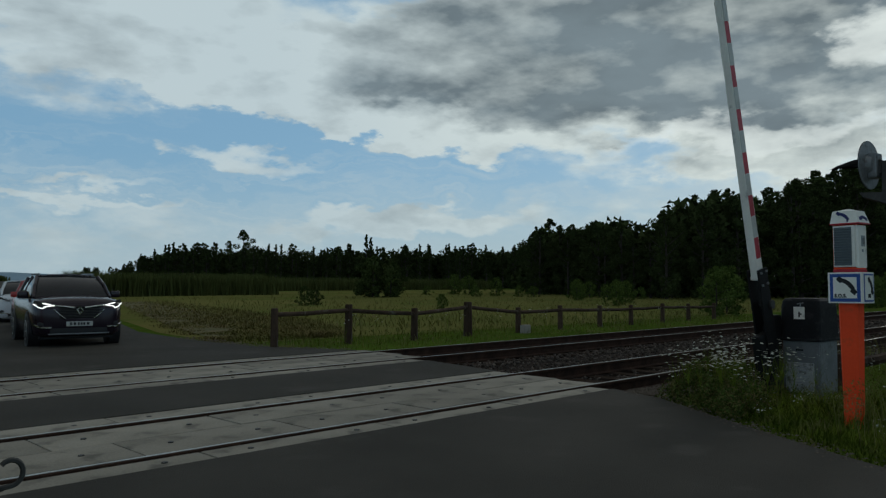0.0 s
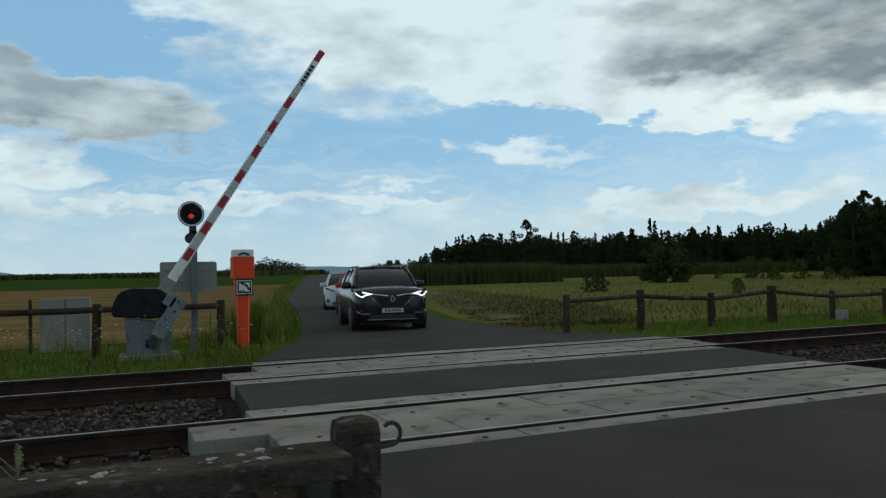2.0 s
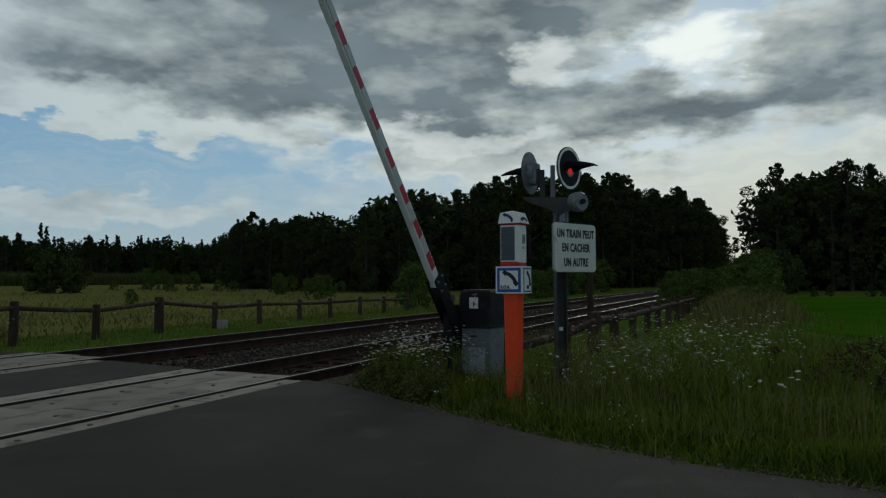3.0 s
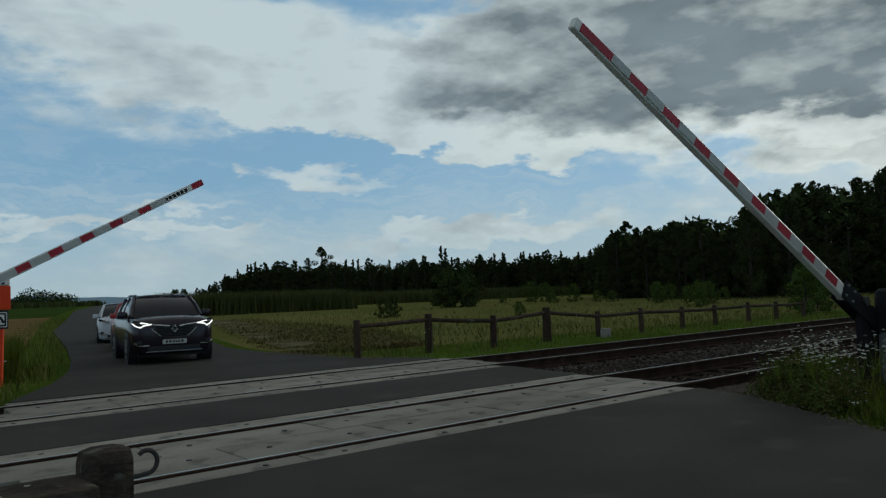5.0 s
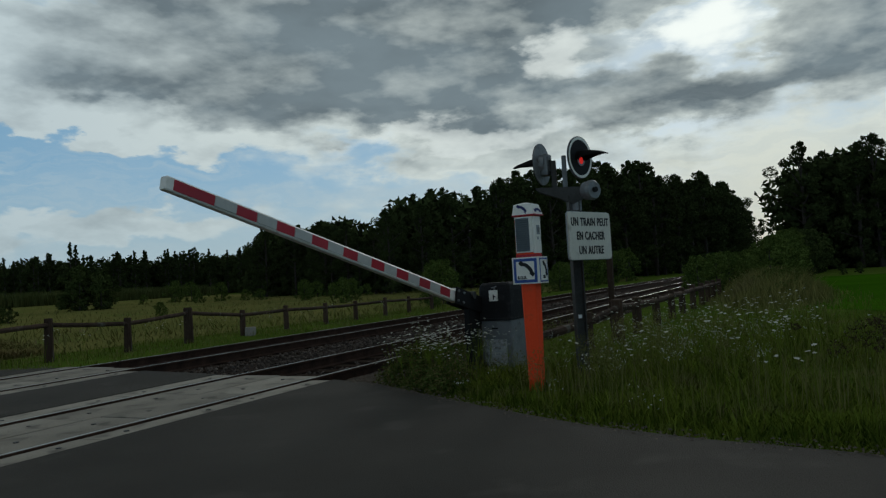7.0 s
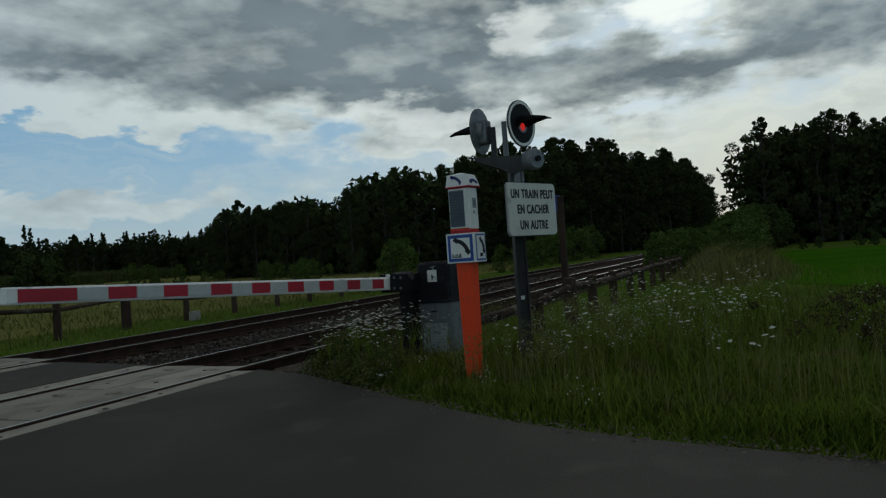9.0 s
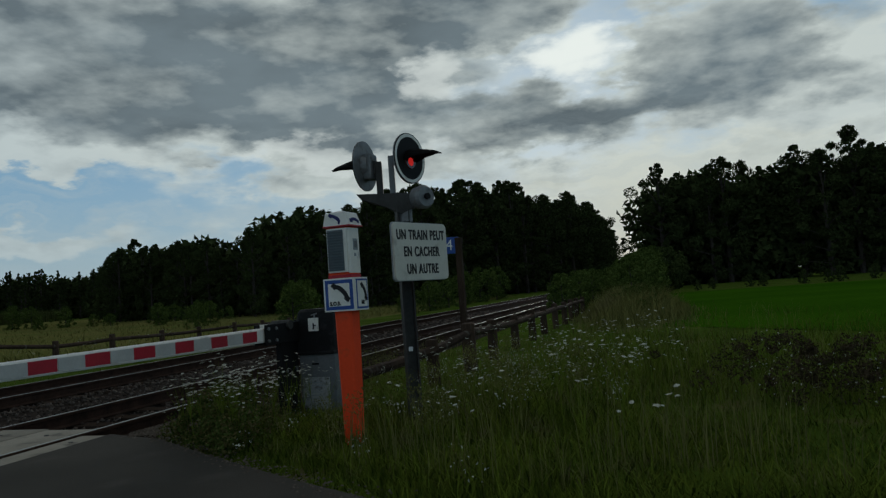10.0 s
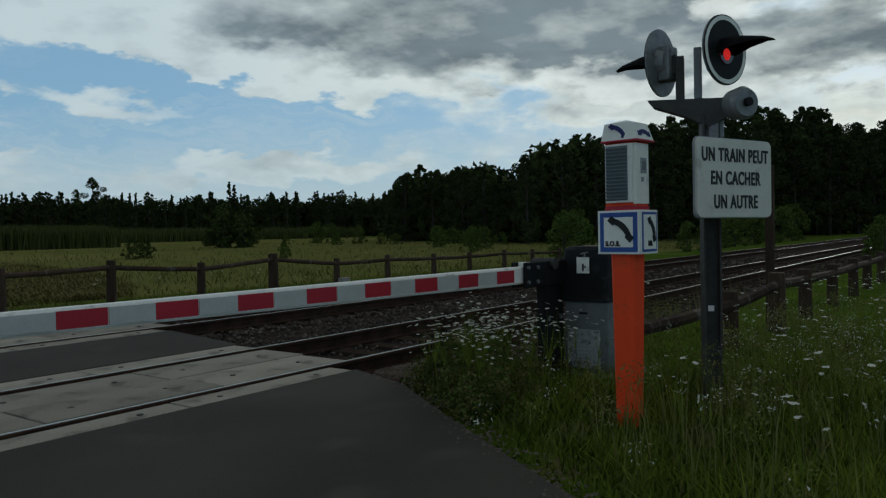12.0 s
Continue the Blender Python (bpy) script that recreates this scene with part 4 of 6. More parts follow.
def build_far_signal():
    t = thing("crossing_signal", "grey post with a round red crossing light over grass", "crossing signal", (1.9, 9.55, -0.05), group="crossing signals")
    part("post", B(-0.06, 0.06, -0.05, 0.05, 0, 2.3, bevel=0.006), "cabinet", t, "grey steel post")
    part("bell", T((-0.06, -0.1, 2.16), (-0.06, 0.06, 2.16), 0.10, n=18), "darksteel", t, "dark warning bell")
    part("bracket", B(-0.08, 0.05, -0.05, 0.05, 2.1, 2.5, bevel=0.01), "darksteel", t)
    signal_head(t, pose(-0.05, -0.08, 2.62, 0, 0, 3), True)
    bd = part("warning_board", bevelled_board(1.04, 0.58), "sheetmetal", t, "back of a grey warning board", pose(-0.09, 0.08, 1.42))
    part("board_rib", B(-0.44, 0.44, -0.03, -0.014, -0.12, -0.09), "galva", bd)
    part("board_rib", B(-0.44, 0.44, -0.03, -0.014, 0.11, 0.14), "galva", bd)


near_boom = build_near_barrier()
far_boom = build_far_barrier()
build_phone((8.36, -3.27, 0.0), -97, "orange emergency telephone column with blue and white signs in tall grass", True)
build_phone((2.86, 9.9, 0.0), 4, "orange emergency telephone column beside the far road", False)
build_near_signal()
build_far_signal()


# ---- fences and posts ----
def fence(label, posts, rail_z, r, rail_r, square=False, mat="wood"):
    t = thing("fence", label, "fence", (0, 0, 0))
    for k, (x, y, top, w) in enumerate(posts):
        top, w = top + 0.035, w * 1.1
        if square:
            bm = box(bmesh.new(), -w / 2, w / 2, -w / 2, w / 2, -0.15, top, bevel=w * 0.18)
        else:
            bm = tube(bmesh.new(), (0, 0, -0.15), (random.uniform(-0.02, 0.02), 0, top), w / 2 * 1.05, w / 2 * 0.92, n=9)
            bmesh.ops.bevel(bm, geom=[e for e in bm.edges if e.calc_length() < w * 0.5], offset=w * 0.08, segments=1, affect="EDGES")
        part("post", bm, mat, t, "", pose(x, y, 0, 0, 0, random.uniform(0, 20)))
    for (xa, ya, ta, _), (xb, yb, tb, _) in zip(posts, posts[1:]):
        bm = bmesh.new()
        pts = []
        n = 5
        for i in range(n + 1):
            u = i / n
            sag = -0.012 * math.sin(u * math.pi) * random.uniform(0.3, 1.4)
            pts.append((xa + (xb - xa) * u, ya + (yb - ya) * u - 0.02, (ta + rail_z) * (1 - u) + (tb + rail_z) * u + sag))
        rings = []
        k = 4 if square else 8
        for p in pts:
            rings.append([(p[0], p[1] + math.cos(radians(a * 360 / k + 45 * square)) * rail_r, p[2] + math.sin(radians(a * 360 / k + 45 * square)) * rail_r) for a in range(k)])
        loft(bm, rings, close=True)
        bmesh.ops.recalc_face_normals(bm, faces=bm.faces)
        part("rail", bm, mat, t)
    return t


fence("low brown round-timber fence beyond the far track", [(9.55, 8.45, 0.78, 0.15), (11.57, 8.49, 0.83, 0.17), (13.45, 8.26, 0.71, 0.16), (15.6, 8.45, 0.83, 0.22),
      (17.7, 8.42, 0.64, 0.15), (19.8, 8.45, 0.66, 0.15), (21.9, 8.4, 0.62, 0.15), (24.0, 8.5, 0.6, 0.15), (26.1, 8.45, 0.62, 0.15), (28.2, 8.5, 0.58, 0.15), (30.4, 8.5, 0.56, 0.15)],
      -0.105, 0.08, 0.05)
fence("dark round-timber fence between far track and stubble field", [(-12.8, 8.4, 0.55, 0.16), (-10.6, 8.4, 0.56, 0.16), (-8.4, 8.4, 0.55, 0.16), (-6.45, 8.4, 0.58, 0.2)], -0.06, 0.08, 0.05)
fence("dark round-timber fence between far track and field", [(-6.3, 9.0, 0.88, 0.18), (-4.25, 9.28, 0.88, 0.15), (-2.0, 9.3, 0.88, 0.14), (0.2, 9.3, 0.88, 0.14), (2.37, 9.3, 0.88, 0.15)],
      -0.07, 0.08, 0.055)
fence("weathered round-timber fence along the near track", [(10.2, -2.56, 0.44, 0.15), (12.0, -2.95, 0.54, 0.16), (13.6, -3.08, 0.66, 0.2), (15.3, -3.1, 0.62, 0.17), (17.3, -3.15, 0.60, 0.16), (19.3, -3.2, 0.62, 0.16),
      (21.3, -3.2, 0.6, 0.16), (23.3, -3.25, 0.62, 0.16), (25.3, -3.3, 0.6, 0.16), (27.3, -3.3, 0.62, 0.16), (29.3, -3.3, 0.6, 0.16), (31.3, -3.35, 0.6, 0.16)], -0.11, 0.08, 0.065)


def build_near_left_fence():
    t = thing("fence", "heavy old timber rail fence with lichen spots and an iron hook", "fence", (0, 0, 0))
    bm = box(bmesh.new(), -0.078, 0.078, -0.078, 0.078, -0.2, 0.775, bevel=0.045)
    post = part("post", bm, "oldwood", t, "", pose(1.26, -3.06, 0))
    bm = box(bmesh.new(), -0.115, 0.115, -0.12, 0.12, -0.2, 0.785, bevel=0.025)
    for v in bm.verts:
        v.co += noise.noise_vector(v.co * 9) * 0.012
    part("post", bm, "oldstone", t, "cracked grey post top with lichen", pose(-0.92, -3.14, 0))
    bm = bmesh.new()
    box(bm, -0.98, 1.2, -0.15, 0.09, 0.61, 0.69, bevel=0.014)
    bmesh.ops.subdivide_edges(bm, edges=[e for e in bm.edges if e.calc_length() > 1], cuts=24)
    for v in bm.verts:
        v.co += noise.noise_vector(v.co * 4) * 0.008
    part("rail", bm, "oldwood", t, "", pose(0, -3.08, 0))
    part("rail", B(-3.2, -1.0, -0.12, 0.08, 0.54, 0.62, bevel=0.014), "oldwood", t, "", pose(0, -3.16, 0))
    hook = bmesh.new()
    line = [(1.32, 0.665, 0), (1.36, 0.664, 0)] + [(1.39 + math.cos(radians(q)) * 0.034, 0.705 + math.sin(radians(q)) * 0.038, q) for q in range(-80, 140, 18)]
    rings = []
    for i, (hx, hz, _) in enumerate(line):
        (xa, za, _), (xb, zb, _) = line[max(0, i - 1)], line[min(len(line) - 1, i + 1)]
        d = Vector((xb - xa, 0, zb - za)).normalized()
        n, w = Vector((-d.z, 0, d.x)), Vector((0, 1, 0))
        rings.append([Vector((hx, -3.06, hz)) + (n * math.cos(radians(60 * j)) + w * math.sin(radians(60 * j))) * 0.008 for j in range(6)])
    loft(hook, rings, close=True)
    bmesh.ops.recalc_face_normals(hook, faces=hook.faces)
    part("hook", hook, "darksteel", post, "curved black iron hook", pose(-1.26, 3.06, 0))
    for i in range(34):
        x = random.uniform(-0.9, 1.15)
        r = random.choice((0.005, 0.007, 0.010, 0.016, 0.022))
        bm = bmesh.new()
        bmesh.ops.create_icosphere(bm, subdivisions=1, radius=r)
        for v in bm.verts:
            v.co += Vector((random.uniform(-1, 1), random.uniform(-1, 1), 0)) * r * 0.3
            v.co.z *= 0.2
        part("lichen_spot", bm, "lichen", t, "pale lichen rosette", pose(x, -3.08 + random.uniform(-0.13, 0.06), 0.692))


build_near_left_fence()


def marker_post(x, y, h, w, label):
    t = thing("marker_post", label, "marker post", (x, y, -0.05))
    bm = box(bmesh.new(), -w / 2, w / 2, -0.05, 0.05, 0, h, bevel=0.02)
    part("post", bm, "wood", t, "")
    return t


p = marker_post(-3.81, 8.72, 2.55, 0.15, "tall brown wooden post with a white reflector strip")
part("reflector", B(-0.05, 0.045, -0.06, -0.05, 2.18, 2.47, bevel=0.01), "reflector", p, "white reflector strip")
p = marker_post(14.1, -2.9, 2.12, 0.13, "grey wooden post carrying a blue kilometre plate")
plate = part("blue_plate", B(-0.16, 0.16, -0.012, 0.012, 0, 0.27, bevel=0.008), "blue", p, "small blue plate with a white figure", pose(-0.07, 0.14, 1.86, 0, 0, -75))
letters("4", 0.24, "white", plate, pose(0.0, -0.014, 0.135, 90, 0, 0))


def lineside_cabinet():
    t = thing("lineside_cabinet", "pale grey lineside sheet cabinet behind the fence", "cabinet", (-0.42, 11.2, -0.05))
    part("panel", B(-0.42, 0.02, -0.15, 0.15, 0, 1.05, bevel=0.01), "sheetmetal", t)
    part("panel", B(0.04, 0.48, -0.15, 0.15, 0, 1.06, bevel=0.01), "sheetmetal", t)
    part("stake", B(-0.62, -0.56, -0.03, 0.03, 0, 1.05), "wood", t)


lineside_cabinet()
bm = box(bmesh.new(), -0.13, 0.13, -0.09, 0.09, 0, 0.25, bevel=0.01)
solo("cable_box", bm, "sheetmetal", "small pale cable box at a fence post", "cable box", (17.7, 8.15, -0.07))



# ---- cars ----
def mirrored(half):
    """Close a half ring (x from 0 outwards and back to 0) to both sides."""
    return half + [(-x, y, z) for x, y, z in half[::-1] if x > 1e-6]


def wheel(parent, x, y, r, w):
    t = bmesh.new()
    tube(t, (-w / 2, 0, 0), (w / 2, 0, 0), r, n=28)
    bmesh.ops.bevel(t, geom=[e for e in t.edges if abs(e.verts[0].co.x - e.verts[1].co.x) < 1e-5], offset=0.03, segments=2, affect="EDGES")
    wh = part("wheel", t, "rubber", parent, "black tyre", pose(x, y, r))
    s = 1 if x > 0 else -1
    rim = T((s * (w / 2 - 0.02), 0, 0), (s * (w / 2 + 0.006), 0, 0), r * 0.66, r * 0.62, n=24)
    rm = part("rim", rim, "alloy", wh, "alloy wheel rim")
    for k in range(5):
        a = radians(72 * k)
        part("rim_gap", B(-0.004, 0.004, -0.045, 0.045, r * 0.2, r * 0.55, m=pose(s * (w / 2 + 0.008), 0, 0, math.degrees(a), 0, 0)), "trim", rm)


def build_car(label, at, rz, paint, L=4.45, W=1.84, H=1.60, suv=True, lit=True):
    car = thing("car", label, "car", at, rz, group="cars waiting at the crossing")
    hw = W / 2
    body = bmesh.new()
    k = H / 1.6
    # y, half width, bottom, waist, top
    stations = ((0.0, 0.62, 0.34, 0.76, 0.83), (0.03, 0.74, 0.26, 0.83, 0.92), (0.12, 0.83, 0.22, 0.90, 0.99), (0.32, 0.895, 0.21, 0.95, 1.045),
                (0.75, 0.915, 0.21, 0.98, 1.085), (1.15, 0.92, 0.21, 0.99, 1.11), (2.0, 0.92, 0.22, 0.99, 1.07), (3.2, 0.92, 0.22, 1.0, 1.06),
                (3.9, 0.90, 0.23, 1.02, 1.08), (4.3, 0.86, 0.28, 0.98, 1.05), (4.45, 0.76, 0.40, 0.86, 0.92))
    rings = []
    for y, w, b, s, h in stations:
        y, w, b, s, h = y * L / 4.45, w * hw / 0.92, b, s * k, h * k
        half = [(0, y, b), (w * 0.8, y, b), (w * 0.95, y, b + 0.06), (w * 0.985, y, (b + s) * 0.5 - 0.06), (w, y, (b + s) * 0.5 + 0.08), (w * 0.985, y, s - 0.04), (w * 0.94, y, s + 0.015), (w * 0.72, y, h - 0.025), (w * 0.35, y, h), (0, y, h + 0.006)]
        rings.append(mirrored(half))
    loft(body, rings, close=True)
    bmesh.ops.recalc_face_normals(body, faces=body.faces)
    part("body", body, paint, car, "", None, True)
    # glasshouse
    gl = bmesh.new()
    top = []
    for y, w, z0, w1, z1 in ((0.98, 0.80, 1.03, 0.79, 1.05), (1.35, 0.845, 1.04, 0.72, 1.34), (1.72, 0.86, 1.04, 0.645, 1.525), (2.3, 0.865, 1.04, 0.64, 1.575),
                             (3.3, 0.86, 1.05, 0.62, 1.565), (3.9, 0.84, 1.06, 0.59, 1.48), (4.22, 0.80, 1.04, 0.62, 1.20), (4.32, 0.78, 1.02, 0.74, 1.03)):
        y, w, z0, w1, z1 = y * L / 4.45, w * hw / 0.92, z0 * k, w1 * hw / 0.92, z1 * k
        top.append((y, w1, z1))
        half = [(0, y, z0 - 0.1), (w, y, z0 - 0.06), (w * 0.5 + w1 * 0.5 + 0.01, y, (z0 + z1) / 2), (w1, y, z1 - 0.03), (w1 * 0.9, y, z1), (0, y, z1 + 0.012)]
        gl.verts.ensure_lookup_table()
        rings2 = mirrored(half)
        top[-1] = (y, w1, z1, rings2)
    loft(gl, [r[3] for r in top], close=True)
    bmesh.ops.recalc_face_normals(gl, faces=gl.faces)
    part("glasshouse", gl, "carglass", car, "dark car glass", None, True)
    roof = bmesh.new()
    rr = []
    for y, w1, z1, _ in top[2:6]:
        rr.append([(-w1 * 1.0, y, z1 - 0.035), (-w1 * 0.92, y, z1 + 0.006), (-w1 * 0.4, y, z1 + 0.02), (w1 * 0.4, y, z1 + 0.02), (w1 * 0.92, y, z1 + 0.006), (w1 * 1.0, y, z1 - 0.035)])
    loft(roof, rr)
    bmesh.ops.solidify(roof, geom=roof.faces[:], thickness=0.012)
    part("roof", roof, paint, car, "", None, True)
    for s in (-1, 1):
        pil = bmesh.new()
        for (y0, w0, z0, _), (y1, w1, z1, _) in zip(top[:2], top[1:3]):
            tube(pil, (s * w0 * 0.99, y0, z0), (s * w1 * 1.0, y1, z1), 0.035, n=6)
        part("windscreen_pillar", pil, paint, car)
        rear = bmesh.new()
        tube(rear, (s * 0.655 * hw / 0.92, 2.35 * L / 4.45, 1.54 * k), (s * 0.86 * hw / 0.92, 2.4 * L / 4.45, 1.02 * k), 0.03, n=6)
        tube(rear, (s * 0.64 * hw / 0.92, 3.35 * L / 4.45, 1.53 * k), (s * 0.85 * hw / 0.92, 3.45 * L / 4.45, 1.02 * k), 0.045, n=6)
        part("door_pillar", rear, paint, car)
        if suv:
            rail = bmesh.new()
            tube(rail, (s * 0.58, 1.9, 1.585), (s * 0.56, 3.4, 1.60), 0.022, n=8)
            part("roof_rail", rail, "galva", car, "satin roof rail")
        mir = bmesh.new()
        box(mir, s * (hw + 0.04) - 0.11, s * (hw + 0.04) + 0.11, 1.27, 1.37, 1.03 * k, 1.19 * k, bevel=0.04)
        m = part("mirror", mir, paint, car, "", None, True)
        part("mirror_foot", B(s * (hw - 0.05) - 0.06, s * (hw - 0.05) + 0.06, 1.30, 1.35, 1.03 * k, 1.06 * k), "trim", m)
        for y in (0.86, 3.52):
            arch = bmesh.new()
            tube(arch, (s * (hw - 0.22), y * L / 4.45, 0.34), (s * (hw + 0.004), y * L / 4.45, 0.34), 0.415, n=26)
            part("wheel_arch", arch, "trim", car, "black wheel arch")
            wheel(car, s * (hw - 0.10), y * L / 4.45, 0.34, 0.225)
    front_of(car, hw, k, lit)
    part("underbody", B(-hw * 0.8, hw * 0.8, 0.25, L - 0.3, 0.16, 0.27), "trim", car)
    return car


def front_of(car, hw, k, lit):
    g = bmesh.new()
    for i in range(6):
        z = 0.63 + i * 0.034
        w = 0.31 + i * 0.028
        box(g, -w, w, -0.014, 0.03, z * k, (z + 0.014) * k, bevel=0.003)
    grille = part("grille", g, "darksteel", car, "dark slatted grille")
    part("grille_back", B(-0.40, 0.40, -0.004, 0.02, 0.60 * k, 0.86 * k, bevel=0.02), "black", grille)
    for s in (-1, 1):
        vv = bmesh.new()
        tube(vv, (s * 0.10, -0.022, 0.835 * k), (s * 0.56, 0.05, 0.895 * k), 0.017, n=6)
        part("chrome_strip", vv, "chrome", grille, "thin chrome strip")
        vv = bmesh.new()
        tube(vv, (s * 0.28, -0.020, 0.60 * k), (s * 0.50, 0.012, 0.80 * k), 0.013, n=6)
        part("chrome_strip", vv, "chrome", grille)
        # headlamp: a slanted glass with a bent light bar
        hl = bmesh.new()
        out = [(x, y, z + 0.165) for x, y, z in ((0.50, 0.02, 0.735), (0.86, 0.20, 0.835), (0.875, 0.24, 0.77), (0.70, 0.06, 0.675), (0.53, 0.0, 0.68))]
        a = [hl.verts.new((s * x * hw / 0.92, y - 0.02, z * k)) for x, y, z in out]
        b = [hl.verts.new((s * x * hw / 0.92, y + 0.10, z * k)) for x, y, z in out]
        hl.faces.new(a)
        for i in range(5):
            hl.faces.new((a[i], a[(i + 1) % 5], b[(i + 1) % 5], b[i]))
        bmesh.ops.recalc_face_normals(hl, faces=hl.faces)
        lamp = part("headlight", hl, "carglass", car, "clear headlight with white light bar")
        bar = bmesh.new()
        pts = [(0.50, -0.025, 0.89), (0.66, 0.02, 0.865), (0.72, 0.04, 0.82), (0.80, 0.12, 0.855), (0.875, 0.20, 0.92)]
        pts2 = [(0.56, -0.01, 0.90), (0.72, 0.065, 0.935), (0.86, 0.185, 0.98)]
        for q in (pts, pts2[:2]):
            for p0, p1 in zip(q, q[1:]):
                tube(bar, (s * p0[0] * hw / 0.92, p0[1] - 0.012, p0[2] * k), (s * p1[0] * hw / 0.92, p1[1] - 0.012, p1[2] * k), 0.010, n=6)
        part("light_bar", bar, "drl" if lit else "reflector", lamp, "white light bar")
        fog = bmesh.new()
        tube(fog, (s * 0.54, -0.025, 0.42 * k), (s * 0.75, 0.03, 0.42 * k), 0.023, n=6)
        tube(fog, (s * 0.75, 0.03, 0.42 * k), (s * 0.85, 0.10, 0.48 * k), 0.02, n=6)
        f = part("fog_light", fog, "chrome", car, "chrome fog light trim")
        part("air_intake", B(s * 0.66 - 0.13, s * 0.66 + 0.13, 0.02, 0.09, 0.45 * k, 0.53 * k, bevel=0.02, m=pose(0, 0, 0)), "trim", f)
    dia = bmesh.new()
    o = [(0, 0.10), (0.075, 0), (0, -0.10), (-0.075, 0)]
    i = [(x * 0.45, z * 0.55) for x, z in o]
    a = [dia.verts.new((x, -0.035, 0.775 * k + z)) for x, z in o]
    b = [dia.verts.new((x, -0.035, 0.775 * k + z)) for x, z in i]
    for n in range(4):
        dia.faces.new((a[n], a[(n + 1) % 4], b[(n + 1) % 4], b[n]))
    bmesh.ops.solidify(dia, geom=dia.faces[:], thickness=0.015)
    part("badge", dia, "chrome", car, "plain chrome diamond badge")
    pl = part("licence_plate", B(-0.26, 0.26, -0.03, -0.01, 0.44 * k, 0.54 * k, bevel=0.006), "pale", car, "white plate with dark bars")
    for n, (u, w) in enumerate(((-0.17, 0.05), (-0.095, 0.05), (-0.02, 0.04), (0.035, 0.04), (0.09, 0.04), (0.165, 0.055))):
        part("plate_bar", B(u - w / 2, u + w / 2, -0.0325, -0.03, 0.465 * k, 0.52 * k), "ink", pl)
    part("lower_grille", B(-0.56, 0.56, -0.006, 0.06, 0.30, 0.40, bevel=0.012), "trim", car)
    part("skid_trim", B(-0.60, 0.60, -0.016, 0.03, 0.265, 0.292, bevel=0.008), "galva", car, "satin lower bumper trim")


build_car("dark plum compact SUV with lit headlights waiting on the road", (6.62, 11.5, 0), -10.0, "carpaint")
build_car("red hatchback waiting behind the dark SUV", (7.95, 17.3, 0), -12.0, "redpaint", 4.1, 1.76, 1.55, False, False)
build_car("silver white car waiting third in the queue", (8.8, 22.8, 0), -14.0, "whitepaint", 4.2, 1.78, 1.55, False, False)


# ---- fields, trees, grass ----
def sheet(name, outline, z, mat, label, category):
    bm = bmesh.new()
    f = bm.faces.new([bm.verts.new((x, y, z + rise(y))) for x, y in outline])
    bmesh.ops.triangulate(bm, faces=[f])
    return solo(name, bm, mat, label, category, kind="structure")


sheet("stubble_field", [(-300, 16.0), (3.85, 16.0), (6.0, 25.0), (14.5, 65.0), (19.5, 86.0), (-300, 86.0)], -0.04, "straw", "mown golden stubble field", "field")
sheet("stubble_headland", [(-300, 12.5), (1.5, 12.5), (3.6, 15.0), (3.85, 16.0), (-300, 16.0)], -0.04, "straw", "mown golden stubble beside the line", "field")
sheet("green_field", [(-700, 86.0), (19.5, 86.0), (36, 152), (78, 320), (-700, 320)], -0.03, "crop", "low dark green crop field", "field")
sheet("bare_strip", [(10.0, 11.8), (12.4, 20), (20.5, 45), (23, 45), (17.5, 22), (14.5, 14.5), (11.5, 11.0)], -0.046, "earth", "bare brown earth strip beside the far road", "earth strip")
sheet("rough_meadow", [(9.6, 10.4), (60, 9.6), (120, 60), (76, 160), (47, 165), (25.4, 75), (15.8, 38), (11.4, 20), (10.4, 16)], -0.054, "roughland", "rough yellow green meadow", "meadow")
sheet("meadow", [(22, -5.9), (57, -6.4), (57, -160), (9.0, -160), (9.5, -30), (14, -12)], -0.035, "lawn", "bright green mown meadow", "meadow")


def blades(name, spots, h0, h1, width, lean, mat, label, category="grass", tuft=1):
    """Bent grass blades, two triangles wide at the foot, one at the tip. Spots: x, y, z and a height factor."""
    a = np.asarray(spots, float)
    a[:, 2] += 0.0132 * np.clip(a[:, 1] - 16.0, 0.0, 320.0)
    if tuft > 1:
        a = np.repeat(a, tuft, axis=0)
        a[:, :2] += rng.normal(0, 0.05, (len(a), 2))
    n = len(a)
    h = rng.uniform(h0, h1, n) * a[:, 3]
    ang = rng.uniform(0, 2 * np.pi, n)
    d = np.stack([np.cos(ang), np.sin(ang), 0 * ang], 1)
    s = np.stack([-np.sin(ang), np.cos(ang), 0 * ang], 1) * (width * rng.uniform(0.6, 1.3, n))[:, None]
    bend = (lean * rng.uniform(0.2, 1.2, n) * h)[:, None]
    up = np.array([0, 0, 1.0])
    p = a[:, :3]
    mid = p + up * (h * 0.6)[:, None] + d * bend * 0.35
    tip = p + up * h[:, None] + d * bend
    v = np.stack([p - s, p + s, mid + s * 0.7, mid - s * 0.7, tip], 1)
    k = (np.arange(n) * 5)[:, None]
    f = np.concatenate([k + [[0, 1, 2]], k + [[0, 2, 3]], k + [[3, 2, 4]]], 0)
    ob = new(name, from_np(name, v.reshape(-1, 3), f, mat))
    return tagged(ob, label, category, kind="stuff")


